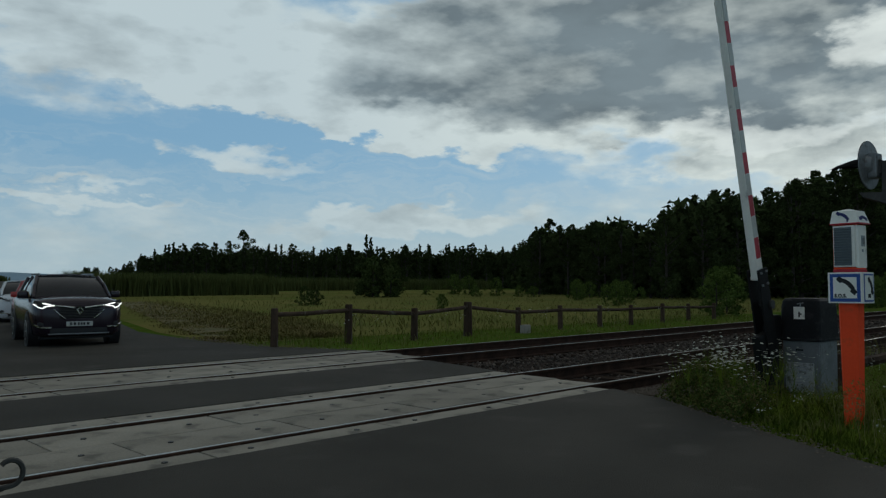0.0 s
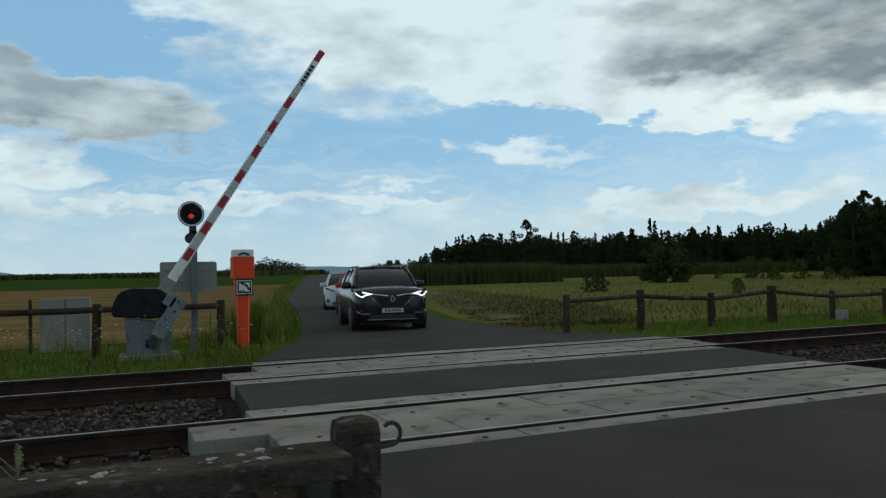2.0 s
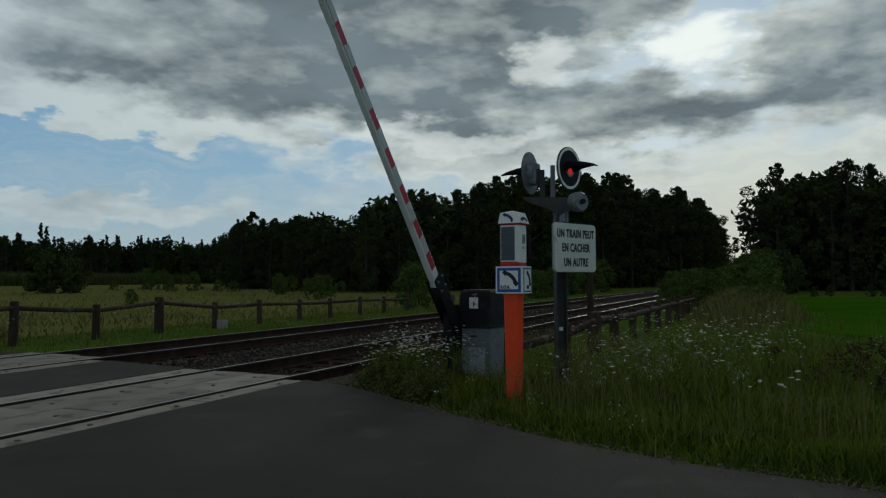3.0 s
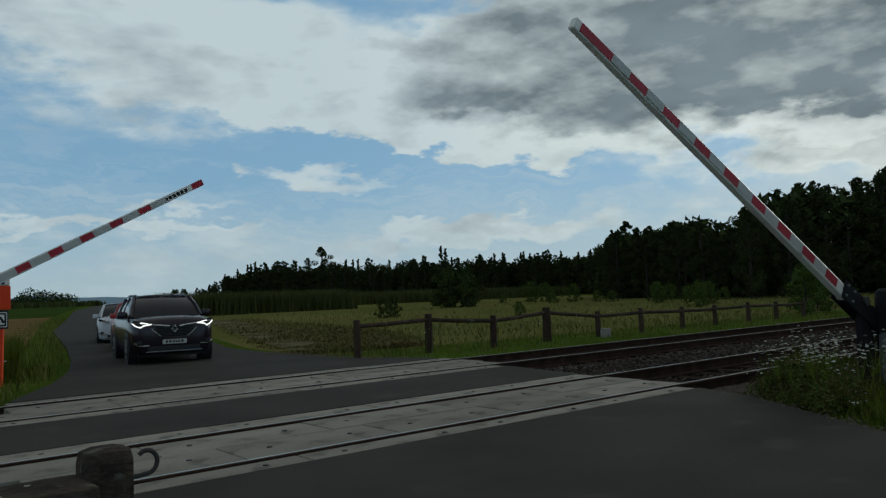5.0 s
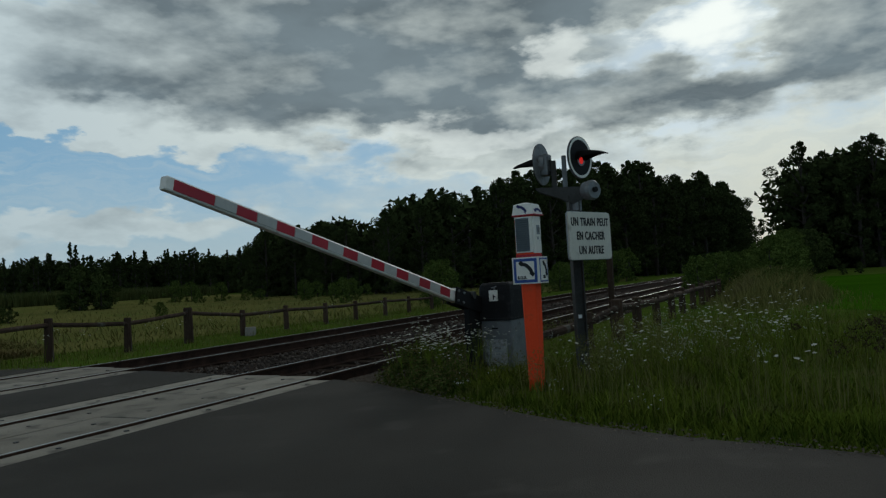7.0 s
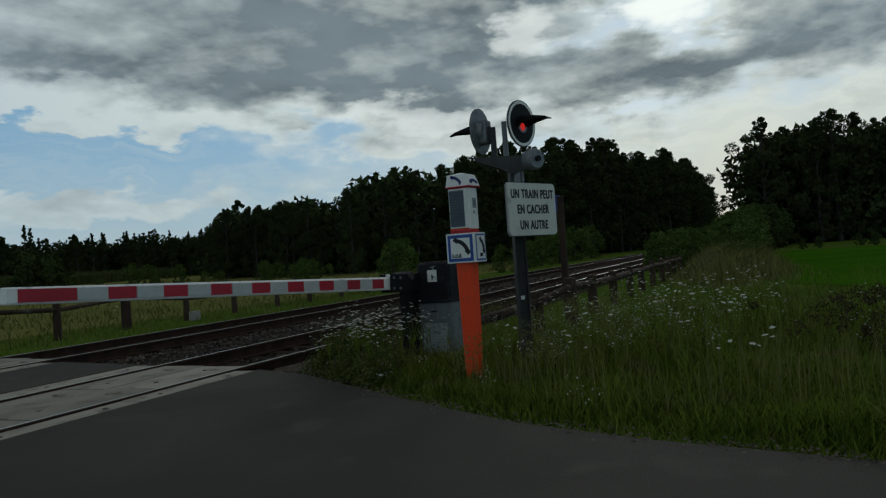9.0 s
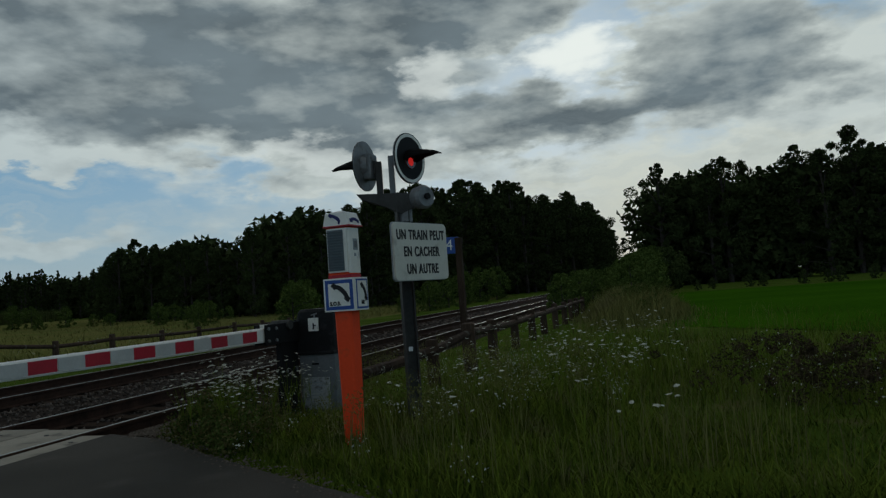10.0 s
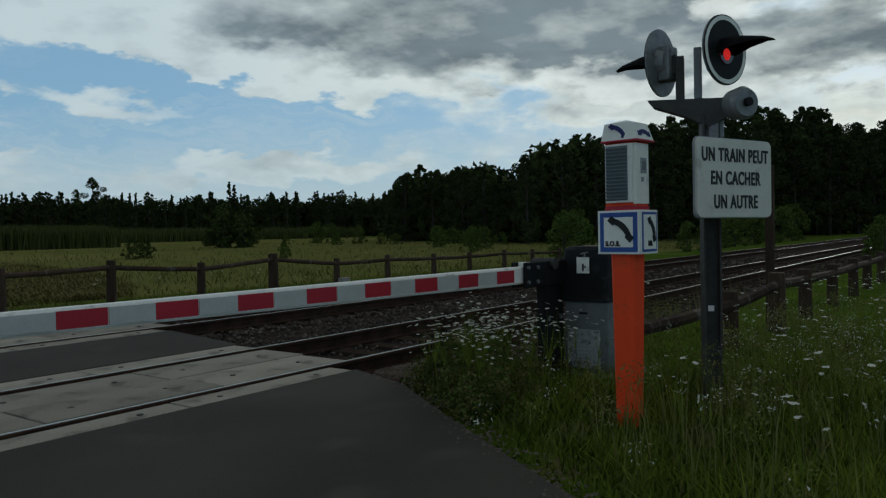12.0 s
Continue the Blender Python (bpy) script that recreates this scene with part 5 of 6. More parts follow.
def edge_x(y):
    """Where the near road's right edge runs."""
    pts = ((-12.0, 1.5), (-9.0, 4.6), (-7.0, 5.55), (-6.0, 5.85), (-5.2, 6.05), (-4.3, 6.4), (-3.4, 6.95), (-2.3, 7.7), (-1.2, 8.5), (-0.4, 8.85))
    return float(np.interp(y, [q[0] for q in pts], [q[1] for q in pts]))


def patchy(x, y, s=0.6):
    return noise.noise(Vector((x * s, y * s, 3.0)))


def near_verge():
    out, tall = [], []
    while len(out) < 68000:
        y = rng.uniform(-11, -0.95)
        x = edge_x(y) + rng.exponential(4.2) - 0.03
        if x > 26 or x < 0:
            continue
        n = patchy(x, y)
        k = 0.72 + 0.5 * n + 0.5 * patchy(x, y, 0.22)
        e = x - edge_x(y)
        if e < 0.35:
            k *= 0.35 + e
        if y > -1.8:
            k *= 0.75
        if x > 10 and y > -3.8:
            k *= 0.45
        out.append((x, y, ground_profile(y) - 0.02, max(0.25, k)))
    blades("verge_grass", out, 0.10, 0.34, 0.0052, 1.25, "blade", "long uneven green roadside grass", "grass")
    while len(tall) < 2400:
        y = rng.uniform(-9, -1.1)
        x = edge_x(y) + 0.5 + rng.exponential(4.5)
        if x > 26 or patchy(x, y, 0.9) < -0.05:
            continue
        tall.append((x, y, ground_profile(y) - 0.02, 1.0))
    blades("seed_grass", tall, 0.32, 0.62, 0.003, 0.45, "dryblade", "thin pale seeding grass stalks", "grass")


def other_verges():
    out = []
    for x0, x1, y0, y1, n in ((-9, 2.6, 7.0, 9.2, 6500), (-14, 1.4, 9.2, 12.6, 5000), (2.0, 4.4, 7.2, 14.0, 2600), (9.6, 34, 7.1, 10.5, 9000)):
        for _ in range(n):
            x, y = rng.uniform(x0, x1), rng.uniform(y0, y1)
            if x0 == 2.0 and x > 2.6 + (y - 7) * 0.36:
                continue
            if x0 == 9.6 and x < 9.5 + 0.2 * abs(y - 9.5):
                continue
            k = 0.7 + 0.7 * patchy(x, y, 0.8)
            if x0 == 9.6:
                k *= 0.6
            elif x0 < 0:
                k *= 0.45 + 0.3 * min(1, abs(y - 8.6) / 1.2) if y < 9.8 else 0.7
            out.append((x, y, ground_profile(y) - 0.02, max(0.15, k)))
    for _ in range(2600):
        y = rng.uniform(14, 70)
        x = np.interp(y, (14, 15.2, 21.5, 38, 75), (5.0, 5.3, 6.6, 9.6, 18.6)) - abs(rng.normal(0, 0.9)) - 0.1
        out.append((x, y, -0.06, 1.0))
    blades("far_verge_grass", out[::2], 0.16, 0.42, 0.007, 0.9, "blade", "green uncut grass beyond the tracks", "grass")
    blades("dry_verge_grass", out[1::2], 0.12, 0.42, 0.006, 1.1, "dryblade", "pale drying grass beyond the tracks", "grass")
    tall = []
    for _ in range(900):
        x, y = 3.35 - abs(rng.normal(0, 0.4)), rng.uniform(10.5, 15)
        tall.append((x + (y - 10.5) * 0.18, y, -0.06, 1.0))
    blades("tall_verge_grass", tall, 0.5, 0.95, 0.009, 0.3, "blade", "tall green grass by the far road edge", "grass")
    mead = []
    for _ in range(20000):
        y = 10.3 + rng.exponential(16)
        x = rng.uniform(9.5, 95)
        if y > 75 or x < np.interp(y, (10, 16, 20, 38, 75), (9.6, 10.2, 11.2, 15.6, 25.2)):
            continue
        if y < 45 and x < np.interp(y, (10, 16, 20, 45), (13, 15, 17, 22.5)):
            continue
        mead.append((x, y, -0.06, 0.7 + 0.45 * patchy(x, y, 0.12) + 0.3 * patchy(x, y, 0.5)))
    blades("meadow_grass", mead, 0.15, 0.42, 0.02, 1.5, "dryblade", "rough yellow green meadow grass", "grass")
    bank = []
    for _ in range(24000):
        y = 10.6 + rng.exponential(9.0)
        if y > 46:
            continue
        a0, a1 = np.interp(y, (10.6, 12, 20, 45), (9.6, 9.9, 12.0, 20.2)), np.interp(y, (10.6, 14, 20, 45), (13.0, 15.2, 18.0, 23.6))
        u = rng.uniform(0, 1)
        x = a0 + (a1 - a0) * u + rng.normal(0, 0.2)
        k = 0.35 + 0.75 * u + 0.5 * patchy(x, y, 0.7)
        if k > 0.3:
            bank.append((x, y, -0.06, k))
    blades("bank_grass", bank, 0.05, 0.20, 0.016, 1.4, "bankgrass", "low brownish grass on the bank beside the far road", "grass")
    left = []
    for _ in range(5000):
        x, y = rng.uniform(-9, 1.0), -1.3 + rng.normal(0, 0.35)
        left.append((x, y, -0.2, 0.9))
    blades("near_verge_grass", left, 0.08, 0.26, 0.005, 0.6, "blade", "short grass by the near track", "grass")


near_verge()
other_verges()


def flower_plant(k, umbels, h):
    """A wild carrot: a thin branched stem with flat white umbels."""
    st = bmesh.new()
    b0, b1, m0, m1 = (st.verts.new(p) for p in ((-0.004, 0, 0), (0.004, 0.002, 0), (0.008, 0, h * 0.45), (0.014, 0.003, h * 0.45)))
    st.faces.new((b0, b1, m1, m0))
    heads = []
    for i in range(umbels):
        a = 6.28 * i / umbels + k
        d = random.uniform(0.03, 0.14)
        q = Vector((math.cos(a) * d, math.sin(a) * d, h * random.uniform(0.75, 1.05)))
        st.faces.new((m0, m1, st.verts.new(q)))
        heads.append(q)
    root = thing("wild_carrot", "wild carrot with flat white flower heads in grass", "wildflower", (0, 0, -50), group="white wildflowers of the verge")
    part("stem", st, "blade", root)
    for q in heads:
        fl = bmesh.new()
        r = random.uniform(0.014, 0.029)
        c = fl.verts.new(q + Vector((0, 0, 0.004)))
        tilt = Vector((random.uniform(-0.3, 0.3), random.uniform(-0.3, 0.3), 0))
        rim = []
        for j in range(16):
            a = 6.28 * j / 16
            rr = r * (random.uniform(0.55, 0.8) if j % 2 else random.uniform(0.85, 1.1))
            o = Vector((math.cos(a) * rr, math.sin(a) * rr, 0))
            rim.append(fl.verts.new(q + o + Vector((0, 0, o.dot(tilt) + random.uniform(-0.003, 0.003)))))
        for j in range(16):
            fl.faces.new((c, rim[j], rim[(j + 1) % 16]))
        part("umbel", fl, "petal", root, "flat white flower head")
    return root


def scatter_flowers():
    kinds = [flower_plant(i, u, h) for i, (u, h) in enumerate(((4, 0.62), (5, 0.78), (3, 0.55), (6, 0.7)))]
    places = []
    for _ in range(95):   # thick by the cabinet and along the fence
        y = random.uniform(-2.6, -1.1)
        places.append((edge_x(y) + 0.25 + random.expovariate(1.1), y))
    for _ in range(52):
        places.append((random.uniform(9.4, 15.0), random.uniform(-6.2, -3.7)))
    for _ in range(26):
        y = random.uniform(-6.0, -2.6)
        places.append((edge_x(y) + 0.6 + random.expovariate(0.4), y))
    for _ in range(190):
        places.append((random.uniform(-7.5, 2.6), random.uniform(7.2, 9.8)))
    for _ in range(45):
        places.append((random.uniform(10.0, 30.0), random.uniform(7.4, 11.0)))
    places.sort(key=lambda q: math.hypot(q[0] - 3, q[1] + 4))
    rest = {"stem": ([], []), "umbel": ([], [])}
    for n, (x, y) in enumerate(places):
        src = kinds[n % 4]
        m = pose(x, y, ground_profile(y) - 0.02, random.uniform(-8, 8), random.uniform(-8, 8), random.uniform(0, 360))
        if n < 4:
            src.matrix_basis = m
        elif n >= 250:
            for o in src.children:
                vs, fs = rest[o.name.split(".")[0]]
                for p in o.data.polygons:
                    for j in range(1, len(p.vertices) - 1):
                        fs.append((len(vs), len(vs) + 1, len(vs) + 2))
                        vs.extend(tuple(m @ (o.data.vertices[q].co * 0.9)) for q in (p.vertices[0], p.vertices[j], p.vertices[j + 1]))
        else:
            c = copy_thing(src, m)
            c.scale = [random.uniform(0.75, 1.15) * (0.9 if y > 5 else 1.0)] * 3
    for key, mat in (("stem", "blade"), ("umbel", "petal")):
        tagged(new("wildflower_drift", from_np("wildflower_drift", *rest[key], mat)), "drift of white wild carrot flowers farther off", "wildflowers", kind="stuff")


scatter_flowers()


def leaf_cloud(count, centres, radii, size):
    """Small leaf facets gathered in clumps."""
    centres, radii = np.asarray(centres, float), np.asarray(radii, float)
    pick = rng.integers(0, len(centres), count)
    d = rng.normal(0, 1, (count, 3))
    d /= np.linalg.norm(d, axis=1)[:, None]
    r = radii[pick][:, None] * rng.uniform(0.35, 1.0, (count, 1)) ** 0.5
    c = centres[pick] + d * r * np.array([1, 1, 0.8])
    u = rng.normal(0, 1, (count, 3))
    u /= np.linalg.norm(u, axis=1)[:, None]
    w = np.cross(u, d + rng.normal(0, 0.5, (count, 3)))
    w /= np.linalg.norm(w, axis=1)[:, None] + 1e-6
    s = (size * rng.uniform(0.5, 1.3, count))[:, None]
    v = np.stack([c - u * s * 1.1, c + w * s * 1.05, c + u * s * 1.1], 1)
    f = np.arange(count * 3).reshape(-1, 3)
    return v.reshape(-1, 3), f


def tree_kind(k, h, spread, leaves, size, low=0.06, shape="broad", mat="leaf", label="dark leafy tree at the wood's edge", clumps=58, kind="tree"):
    root = thing(kind, label, kind, (0, 0, -200), group="bushes by the line" if kind == "bush" else "trees of the wood edge")
    bm = bmesh.new()
    lean = random.uniform(-0.03, 0.03) * h
    tube(bm, (0, 0, -0.2), (lean * 0.5, 0, h * 0.45), h * 0.02, h * 0.013, n=7)
    tube(bm, (lean * 0.5, 0, h * 0.45), (lean, 0, h * 0.9), h * 0.013, h * 0.003, n=6)
    centres, radii = [], []
    lop = random.uniform(0, 6.28)
    for i in range(clumps):
        u = low + (1 - low) * (i + random.random()) / clumps
        if shape == "broad":
            env = (0.45 + 0.55 * math.sin(min(1.0, (u - low) / (1 - low) * 0.95 + 0.08) * math.pi)) * (1 if u < 0.8 else (1.02 - u) / 0.22) ** 0.55
        else:
            env = max(0.05, 1.0 - (u - low) / (1 - low)) ** 0.9
        a = i * 2.4 + random.uniform(-0.7, 0.7)
        d = spread * env * random.uniform(0.2, 1.0) * (1 + 0.25 * math.cos(a - lop))
        c = (lean * u + math.cos(a) * d, math.sin(a) * d, h * u * 0.97)
        centres.append(c)
        radii.append(spread * random.choice((0.05, 0.12, 0.18, 0.24, 0.3)) * (0.45 + 0.55 * env))
        if i % 4 == 0:
            tube(bm, (lean * u * 0.8, 0, h * u * 0.75), c, h * 0.006, h * 0.002, n=5, cap=False)
    part("trunk", bm, "bark", root)
    v, f = leaf_cloud(leaves, centres, radii, size)
    crown = new("crown", from_np("crown", v, f, mat))
    crown.parent = root
    return root


def plant(kinds, x, y, s, k=None):
    src = kinds[random.randrange(len(kinds)) if k is None else k]
    c = copy_thing(src, pose(x, y, -0.08 + rise(y) * 0.5, 0, 0, random.uniform(0, 360)))
    c.scale = (s * random.uniform(0.9, 1.1), s * random.uniform(0.9, 1.1), s)
    return c


def skyline(x, y):
    """The height of the woods at a place of the plan, from their rise above the plain round the crossing."""
    bearings = (15, 18, 21.5, 23, 25, 30, 36, 41, 47, 50.5, 52, 57.8, 60.3, 61.8, 66, 71, 76, 80, 83, 86, 87.2, 88.4, 89.2, 90.8, 94, 97.5, 103, 110, 130)
    rises = (1.0, 1.0, 1.2, 2.2, 2.9, 3.0, 2.9, 2.9, 3.1, 2.9, 4.7, 5.1, 4.7, 6.5, 7.0, 7.9, 8.1, 7.8, 7.2, 6.5, 4.3, 1.9, 4.6, 7.8, 7.9, 7.0, 8.2, 8.3, 8.6)
    b = math.degrees(math.atan2(x - 1.0, y + 5.6))
    return math.hypot(x - 1.0, y + 5.6) * math.tan(radians(float(np.interp(b, bearings, rises)))) + 1.2


def woods():
    tall = [tree_kind(i, 15, 3.6 + 0.5 * (i % 3), 8600, 0.172) for i in range(5)]
    fir = [tree_kind(9 + i, 13, 1.9, 2700, 0.21, 0.05, "fir", label="slim dark conifer in the far wood", clumps=40) for i in range(2)]
    light = [tree_kind(14 + i, 13, 3.0, 2900, 0.26, 0.05, label="dark leafy tree in the far wood") for i in range(3)]
    bush = [tree_kind(20 + i, 3.0, 1.6, 3400, 0.085, 0.03, "broad", "shrub", "low green bush beside the track", 40, "bush") for i in range(2)]

    dark = [tree_kind(30, 3.0, 1.6, 4500, 0.085, 0.02, "broad", "darkbush", "dense dark bush standing in the meadow", 46, "bush")]

    def at_height(kinds, x, y, base, f, k=None):
        plant(kinds, x, y, max(0.2, skyline(x, y) * f / base), k)

    # the wood along the far side of the line
    for i in range(40):
        x = 66 + i * 2.9 + random.uniform(-1.5, 1.5)
        y = max(26 - (x - 66) * 0.19 + random.uniform(-1.5, 2.0), 5.6 + (x - 66) * 0.0)
        at_height(tall, x, y, 15, random.uniform(0.74, 1.0) * (1.05 if x > 95 else 1.0))
    for i in range(24):
        x = 72 + i * 3.4 + random.uniform(-2, 2)
        at_height(tall, x, 33 - (x - 72) * 0.18 + random.uniform(-2, 3), 15, random.uniform(0.92, 1.06))
    # its lower arm towards the open fields
    for i in range(20):
        u = i / 19
        at_height(tall, 64 + 10 * u + random.uniform(-2, 2), 28 + 24 * u, 15, random.uniform(0.8, 1.02))
    # the far wood behind the meadow
    for i in range(95):
        u = (i + random.random()) / 95
        x, y = 132 - 66 * u + random.uniform(-3, 5), 78 + 88 * u + random.uniform(-3, 5)
        at_height(light + fir * 2, x, y, 13, random.uniform(0.82, 1.1))
    for i in range(26):   # its low tapering end
        u = random.random()
        at_height(light, 72 - 12 * u + random.uniform(-2, 2), 163 + 16 * u, 13, random.uniform(0.85, 1.1))
    at_height(tall, 85.5, 141, 15, 1.33, 1)
    at_height(fir, 100, 117, 13, 1.32, 0)
    at_height(fir, 101.5, 117.5, 13, 1.25, 1)
    # the wood at the end of the mown meadow
    for i in range(34):
        at_height(tall, 92 + random.uniform(-2, 3), -7.2 - i * 2.6 + random.uniform(-0.8, 0.8), 15, random.uniform(0.95, 1.12))
    for i in range(10):
        x = 182 + i * 13
        at_height(tall, x, 6.5 + i * 0.12 + random.uniform(-0.5, 0.5), 15, random.uniform(0.85, 1.05))
    for i in range(14):
        at_height(tall, 100 + random.uniform(-2, 4), -14 - i * 6.0, 15, random.uniform(0.95, 1.03))
    # shrubs by the line
    for i in range(26):
        x = 33 + i * 2.3 + random.uniform(-1, 1)
        plant(bush, x, -5.0 - (x - 33) * 0.022 + random.uniform(-0.5, 0.4), 0.45 + (x - 33) * 0.017 + random.uniform(0, 0.25))
    for i in range(16):
        plant(bush, random.uniform(24, 40), -5.3 + random.uniform(-0.7, 0.3), random.uniform(0.22, 0.4))
    for i in range(20):   # hiding the line past the fence's end
        x = 33 + i * 1.5 + random.uniform(-0.6, 0.6)
        plant(bush, x, -2.5 - i * 0.02 + random.uniform(-0.7, 0.5), 0.42 + 0.012 * i + random.uniform(0, 0.16))
    for i in range(34):   # rough growth between the mown meadow and its wood
        plant(dark, 60 + random.uniform(-1.5, 3), -7.5 - i * 1.7 + random.uniform(-0.6, 0.6), random.uniform(0.26, 0.4))
    for i in range(9):
        plant(dark, 70 + i * 2.2, -7.6 + random.uniform(-1, 0.5), random.uniform(0.9, 1.6))
    for x, y, s in ((33, 9.6, 0.75), (36, 10.5, 0.8), (47, 8.8, 0.6), (52, 8.8, 0.7), (58, 9.0, 0.8), (65, 9.4, 1.0), (72, 9.6, 1.1), (80, 9.6, 1.2), (43, 21, 0.6), (49, 24, 0.6), (30, 24, 0.32), (55, 9.2, 0.7)):
        plant(bush, x, y, s)
    # dark bushes standing in the meadow
    plant(dark, 44.5, 47.5, 1.35, 0)
    plant(dark, 46.2, 47.0, 1.2, 0)
    plant(dark, 45.4, 48.2, 1.3, 0)
    plant(dark, 26.8, 32.5, 0.45, 0)
    plant(dark, 27.9, 32.9, 0.38, 0)
    for i in range(14):
        plant(bush, random.uniform(50, 64), random.uniform(24, 60), random.uniform(0.4, 0.9))
    for src in tall + fir + bush + light + dark:
        for o in (*src.children_recursive, src):
            bpy.data.objects.remove(o)


woods()


def maize():
    """Blocks of standing maize: a ragged top of many long leaves over a closed dark mass."""
    for y0, y1, x0, x1, h, n in ((58, 66, 21.8, 43, 1.0, 9000), (82, 90, 54, 108, 0.92, 9000)):
        spots = []
        for _ in range(n):
            y = rng.uniform(y0, y1)
            x = x0 + (y - y0) * 0.25 + rng.uniform(0, x1 - x0)
            spots.append((x, y + (x - x0) * 0.12, -0.06, h))
        blades("maize_field", spots, 1.5, 2.3, 0.06, 0.28, "corn", "tall green standing maize field", "maize")
        bm = B(x0 + 1, x1 + 1, y0 + 2.5, y0 + 5, -0.1, 1.7 * h + rise(y0))
        for v in bm.verts:
            v.co.y += (v.co.x - x0) * 0.12
        solo("maize_mass", bm, "corn", "dense maize stems", "maize", kind="stuff")
    far = []
    for _ in range(14000):
        far.append((rng.uniform(-420, 88), 322 + rng.uniform(0, 14), -0.06, 1.0))
    blades("far_maize", far, 1.7, 2.6, 0.6, 0.2, "corn", "distant band of dark green maize", "maize")


maize()


def far_copses():
    """Tree lumps along the horizon of the plain."""
    cs, rs = [], []
    for x0, x1, n, h in ((-560, -330, 34, 4.5), (-300, -150, 40, 5), (-120, 60, 18, 3.5), (118, 190, 24, 14), (70, 118, 12, 9)):
        for _ in range(n):
            cs.append((random.uniform(x0, x1), 800 + random.uniform(-10, 60), 4.0 + random.uniform(2, h)))
            rs.append(random.uniform(3, 8) * h / 9 + 1.2)
    v, f = leaf_cloud(40000, cs, rs, 1.1)
    tagged(new("far_copse", from_np("far_copse", v, f, "leaf")), "dark copses along the horizon", "trees", kind="stuff")
    cs, rs = [], []
    for path, n in ((((150, 80), (78, 168)), 900), (((72, 30), (196, 8)), 380), (((72, 32), (82, 56)), 110), (((95.5, -8.5), (103, -100)), 1050)):
        (xa, ya), (xb, yb) = path
        for i in range(n):
            u = random.random()
            x, y = xa + (xb - xa) * u + random.uniform(-3, 4), ya + (yb - ya) * u + random.uniform(-3, 4)
            cs.append((x, y, skyline(x, y) * random.uniform(0.04, 0.8)))
            rs.append(random.uniform(1.8, 3.4))
    v, f = leaf_cloud(320000, cs, rs, 0.48)
    tagged(new("wood_depth", from_np("wood_depth", v, f, "leaf")), "dark depth of the woods behind the edge trees", "woods", kind="stuff")


far_copses()


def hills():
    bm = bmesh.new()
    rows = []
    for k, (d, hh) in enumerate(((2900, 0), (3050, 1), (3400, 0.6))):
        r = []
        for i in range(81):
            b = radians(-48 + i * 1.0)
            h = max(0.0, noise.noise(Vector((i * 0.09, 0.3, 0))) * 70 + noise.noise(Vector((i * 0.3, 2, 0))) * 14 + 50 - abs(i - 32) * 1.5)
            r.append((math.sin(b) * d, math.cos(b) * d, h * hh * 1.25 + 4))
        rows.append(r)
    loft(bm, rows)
    solo("distant_hills", bm, "hazed_hill", "hills on the horizon, coloured blue for haze", "hills", kind="structure", smooth=True)


hills()


def herbs():
    """Leafy herbs thick at the road's corner, and a drift of dry pale flower heads by the sign post."""
    cs, rs = [], []
    for _ in range(150):
        y = random.uniform(-2.5, -1.15)
        x = edge_x(y) + 0.15 + random.expovariate(1.3)
        low = 0.35 if x > 8.5 and y < -1.7 else 1.0
        cs.append((x, y, ground_profile(y) + random.uniform(0.05, 0.48) * low * min(1, 0.4 + (x - edge_x(y)))))
        rs.append(random.uniform(0.06, 0.16))
    for name, mat, n, label in (("leafy_herbs", "shrub", 14000, "leafy green herbs at the road corner"), ("seeding_herbs", "bankgrass", 9000, "brownish seeding herbs at the road corner")):
        v, f = leaf_cloud(n, cs, rs, 0.015)
        tagged(new(name, from_np(name, v, f, mat)), label, "herbs", kind="stuff")
    for name, mat, n, size, spread in (("dry_flowers", "dryblade", 11000, 0.010, 0.12), ("pale_flowers", "petal", 1900, 0.009, 0.09)):
        cs, rs = [], []
        for _ in range(120):
            x, y = random.gauss(10.3, 1.6), random.gauss(-4.2, 0.8)
            cs.append((x, y, random.uniform(0.2, 0.48)))
            rs.append(spread)
        v, f = leaf_cloud(n, cs, rs, size)
        tagged(new(name, from_np(name, v, f, mat)), "drift of small dry pale flower heads", "wildflowers", kind="stuff")


herbs()


def rank_growth():
    """A hump of tall dry grass past the fence, and a dark stand of dead herbs in the verge."""
    spots = []
    for _ in range(15000):
        x, y = rng.normal(28.5, 3.4), rng.normal(-5.35, 0.75)
        spots.append((x, y, -0.06, max(0.25, 1.25 - ((x - 28.5) / 7.5) ** 2 - ((y + 5.35) / 1.9) ** 2)))
    blades("dry_grass_hump", spots, 0.35, 0.95, 0.011, 0.75, "dryblade", "tall dry grass past the fence end", "grass")
    cs, rs = [], []
    for _ in range(90):
        cs.append((random.gauss(9.7, 0.7), random.gauss(-7.3, 0.5), random.uniform(0.1, 0.5)))
        rs.append(random.uniform(0.05, 0.14))
    v, f = leaf_cloud(7000, cs, rs, 0.016)
    tagged(new("dead_herbs", from_np("dead_herbs", v, f, "darkherb")), "dark dead herbs in the verge", "herbs", kind="stuff")
    v, f = leaf_cloud(260, cs, [0.16] * len(cs), 0.012)
    tagged(new("small_white_flowers", from_np("small_white_flowers", v, f, "petal")), "small white flowers among dead herbs", "wildflowers", kind="stuff")


rank_growth()


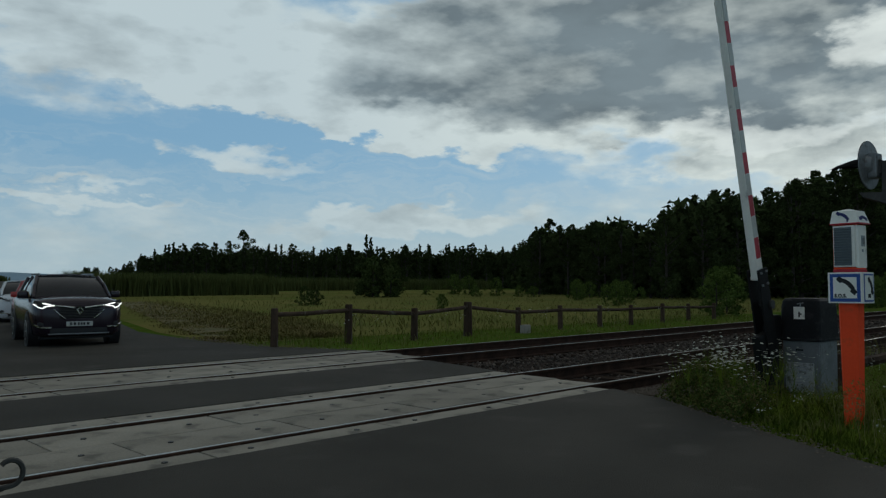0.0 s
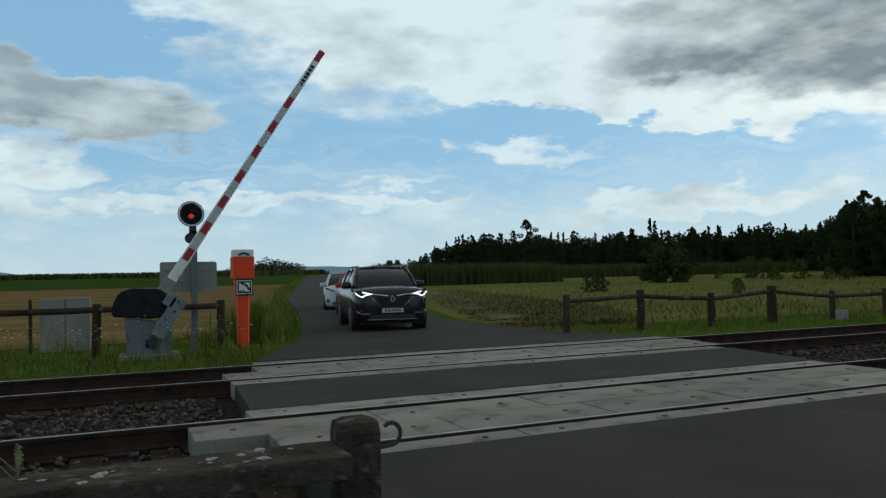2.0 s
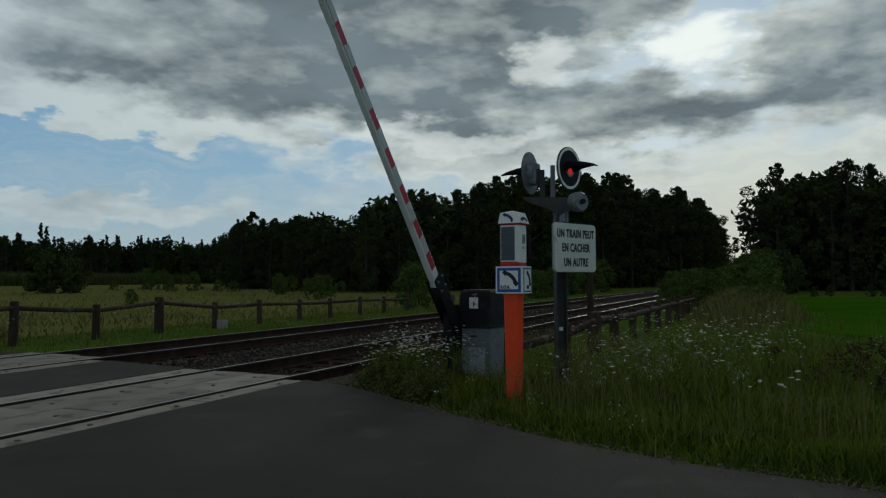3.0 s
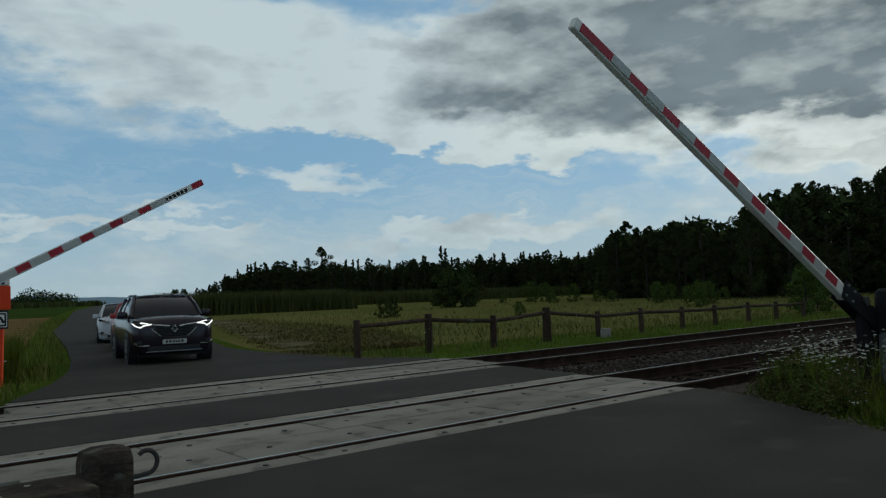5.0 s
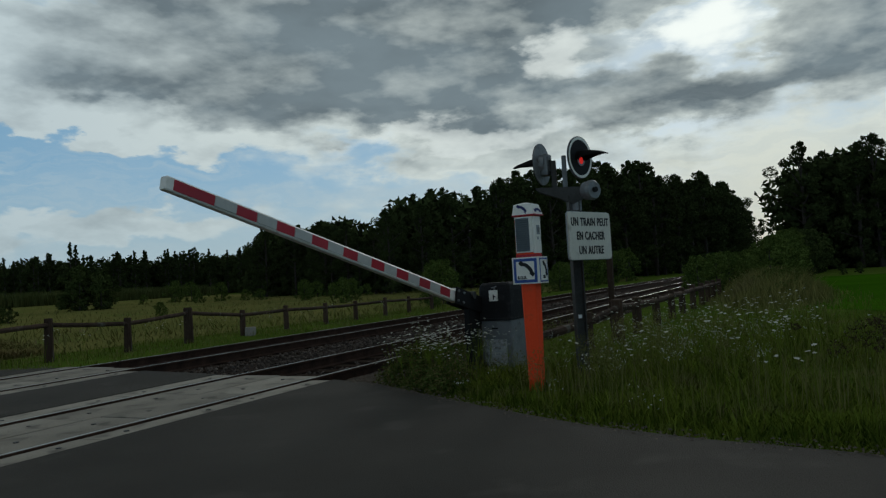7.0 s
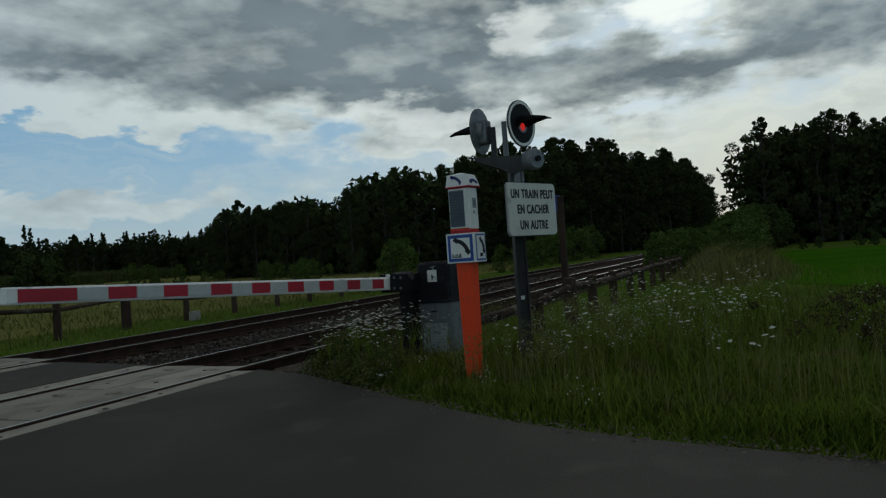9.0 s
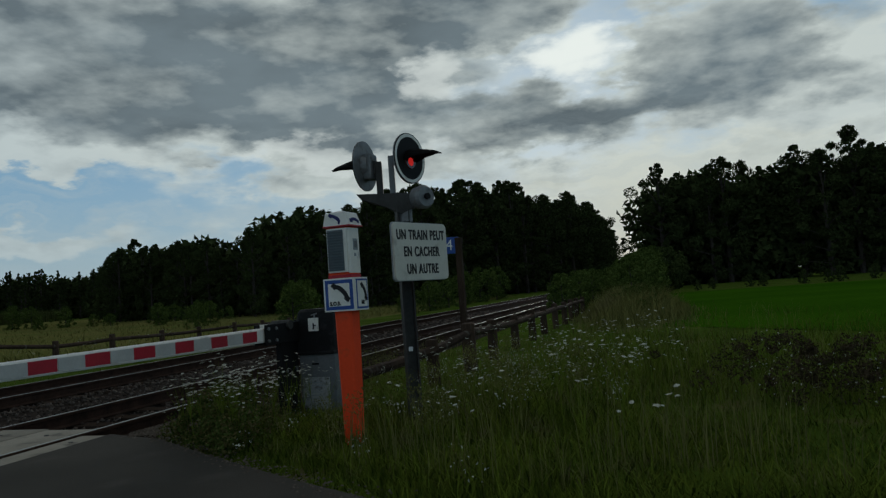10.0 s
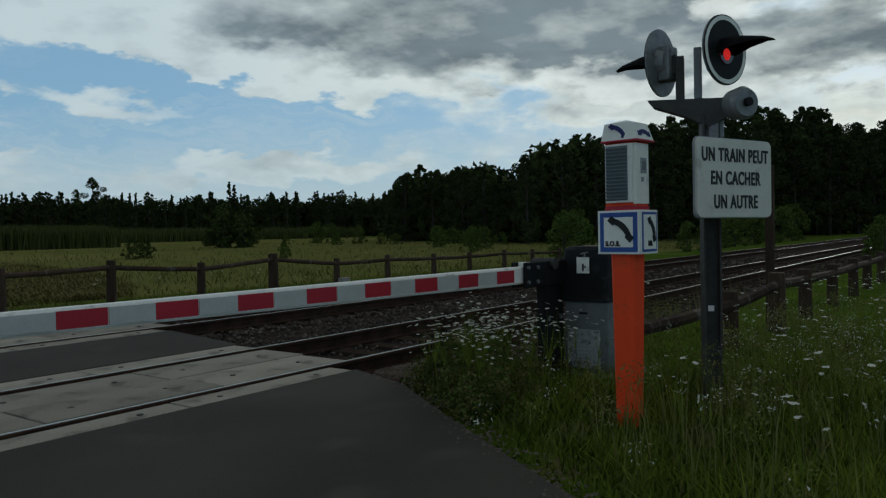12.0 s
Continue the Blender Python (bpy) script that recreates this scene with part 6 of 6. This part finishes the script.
def road_grit():
    """Loose grit along the asphalt's edges."""
    a = []
    for _ in range(1200):
        y = rng.uniform(-9.5, -0.6)
        a.append((edge_x(y) + rng.normal(0.02, 0.10), y, 0.0, rng.uniform(0.006, 0.018)))
    for _ in range(900):
        y = rng.uniform(7.0, 13.0)
        a.append((9.32 + max(0, (8.6 - y)) * 0.42 + abs(rng.normal(0, 0.35)), y, -0.03, rng.uniform(0.01, 0.03)))
    for _ in range(900):
        a.append((8.9 + rng.exponential(0.35), rng.uniform(-1.2, -0.5), -0.04, rng.uniform(0.012, 0.035)))
    a = np.array(a)
    n = len(a)
    shape = np.array([(1, 0, 0), (-0.8, 0.6, 0), (-0.6, -0.8, 0), (0, 0, 0.7)])
    ang = rng.uniform(0, 6.28, n)
    c, s = np.cos(ang)[:, None], np.sin(ang)[:, None]
    v = shape[None] * a[:, 3][:, None, None] * rng.uniform(0.7, 1.3, (n, 4, 1))
    v = np.stack([v[:, :, 0] * c - v[:, :, 1] * s, v[:, :, 0] * s + v[:, :, 1] * c, v[:, :, 2]], -1) + a[:, None, :3]
    f = np.array([(0, 1, 3), (1, 2, 3), (2, 0, 3)])[None] + (np.arange(n) * 4)[:, None, None]
    tagged(new("road_grit", from_np("road_grit", v.reshape(-1, 3), f.reshape(-1, 3), "gravel")), "loose grey grit along the road edge", "grit", kind="stuff")


road_grit()


def weeds():
    """Tall seeding dock stems by the near track."""
    for x, y, h in ((-2.62, -1.0, 0.62), (-2.4, -0.9, 0.78), (-2.15, -1.0, 0.55), (-1.95, -0.95, 0.6), (-1.75, -1.0, 0.42), (-1.25, -0.95, 0.5), (-1.1, -0.9, 0.4), (-2.3, -1.15, 0.5), (0.0, -0.8, 0.34), (-1.35, -1.0, 0.36), (-2.75, -1.2, 0.6), (-1.6, -1.1, 0.5)):
        h *= 1.65
        t = thing("dock_weed", "pale seeding weed stem beside the ballast", "weed", (x, y, -0.2), group="weeds by the track")
        stem = part("stem", T((0, 0, 0), (0.03, 0, h), 0.006, 0.003, n=5), "seed", t)
        ends = [Vector((0.03, 0, h))]
        for i in range(10):
            z = h * random.uniform(0.2, 0.85)
            q = Vector((random.uniform(-0.12, 0.12), random.uniform(-0.08, 0.08), z + random.uniform(0.06, 0.16)))
            part("branch", T((0.015, 0, z), q, 0.004, 0.002, n=4), "seed", stem)
            ends.append(q)
        for e in ends:
            vv, ff = leaf_cloud(48, [tuple(e + Vector((0, 0, -0.022 * j))) for j in range(4)], [0.013] * 4, 0.009)
            head = new("seed_head", from_np("seed_head", vv, ff, "seed"))
            head.parent = stem
        vv, ff = leaf_cloud(60, [(0, 0, 0.08), (0.05, 0.03, 0.15), (-0.05, 0, 0.12)], [0.09, 0.08, 0.08], 0.026)
        s = new("leaves", from_np("leaves", vv, ff, "shrub"))
        s.parent = t


weeds()


def motions():
    walk(near_boom, [(t, pose(0, 0, 1.128, 0, a, -4.3)) for t, a in near_angles()])
    walk(far_boom, [(t, pose(0, 0, 0.97, 0, -a, 0)) for t, a in far_angles()])


motions()
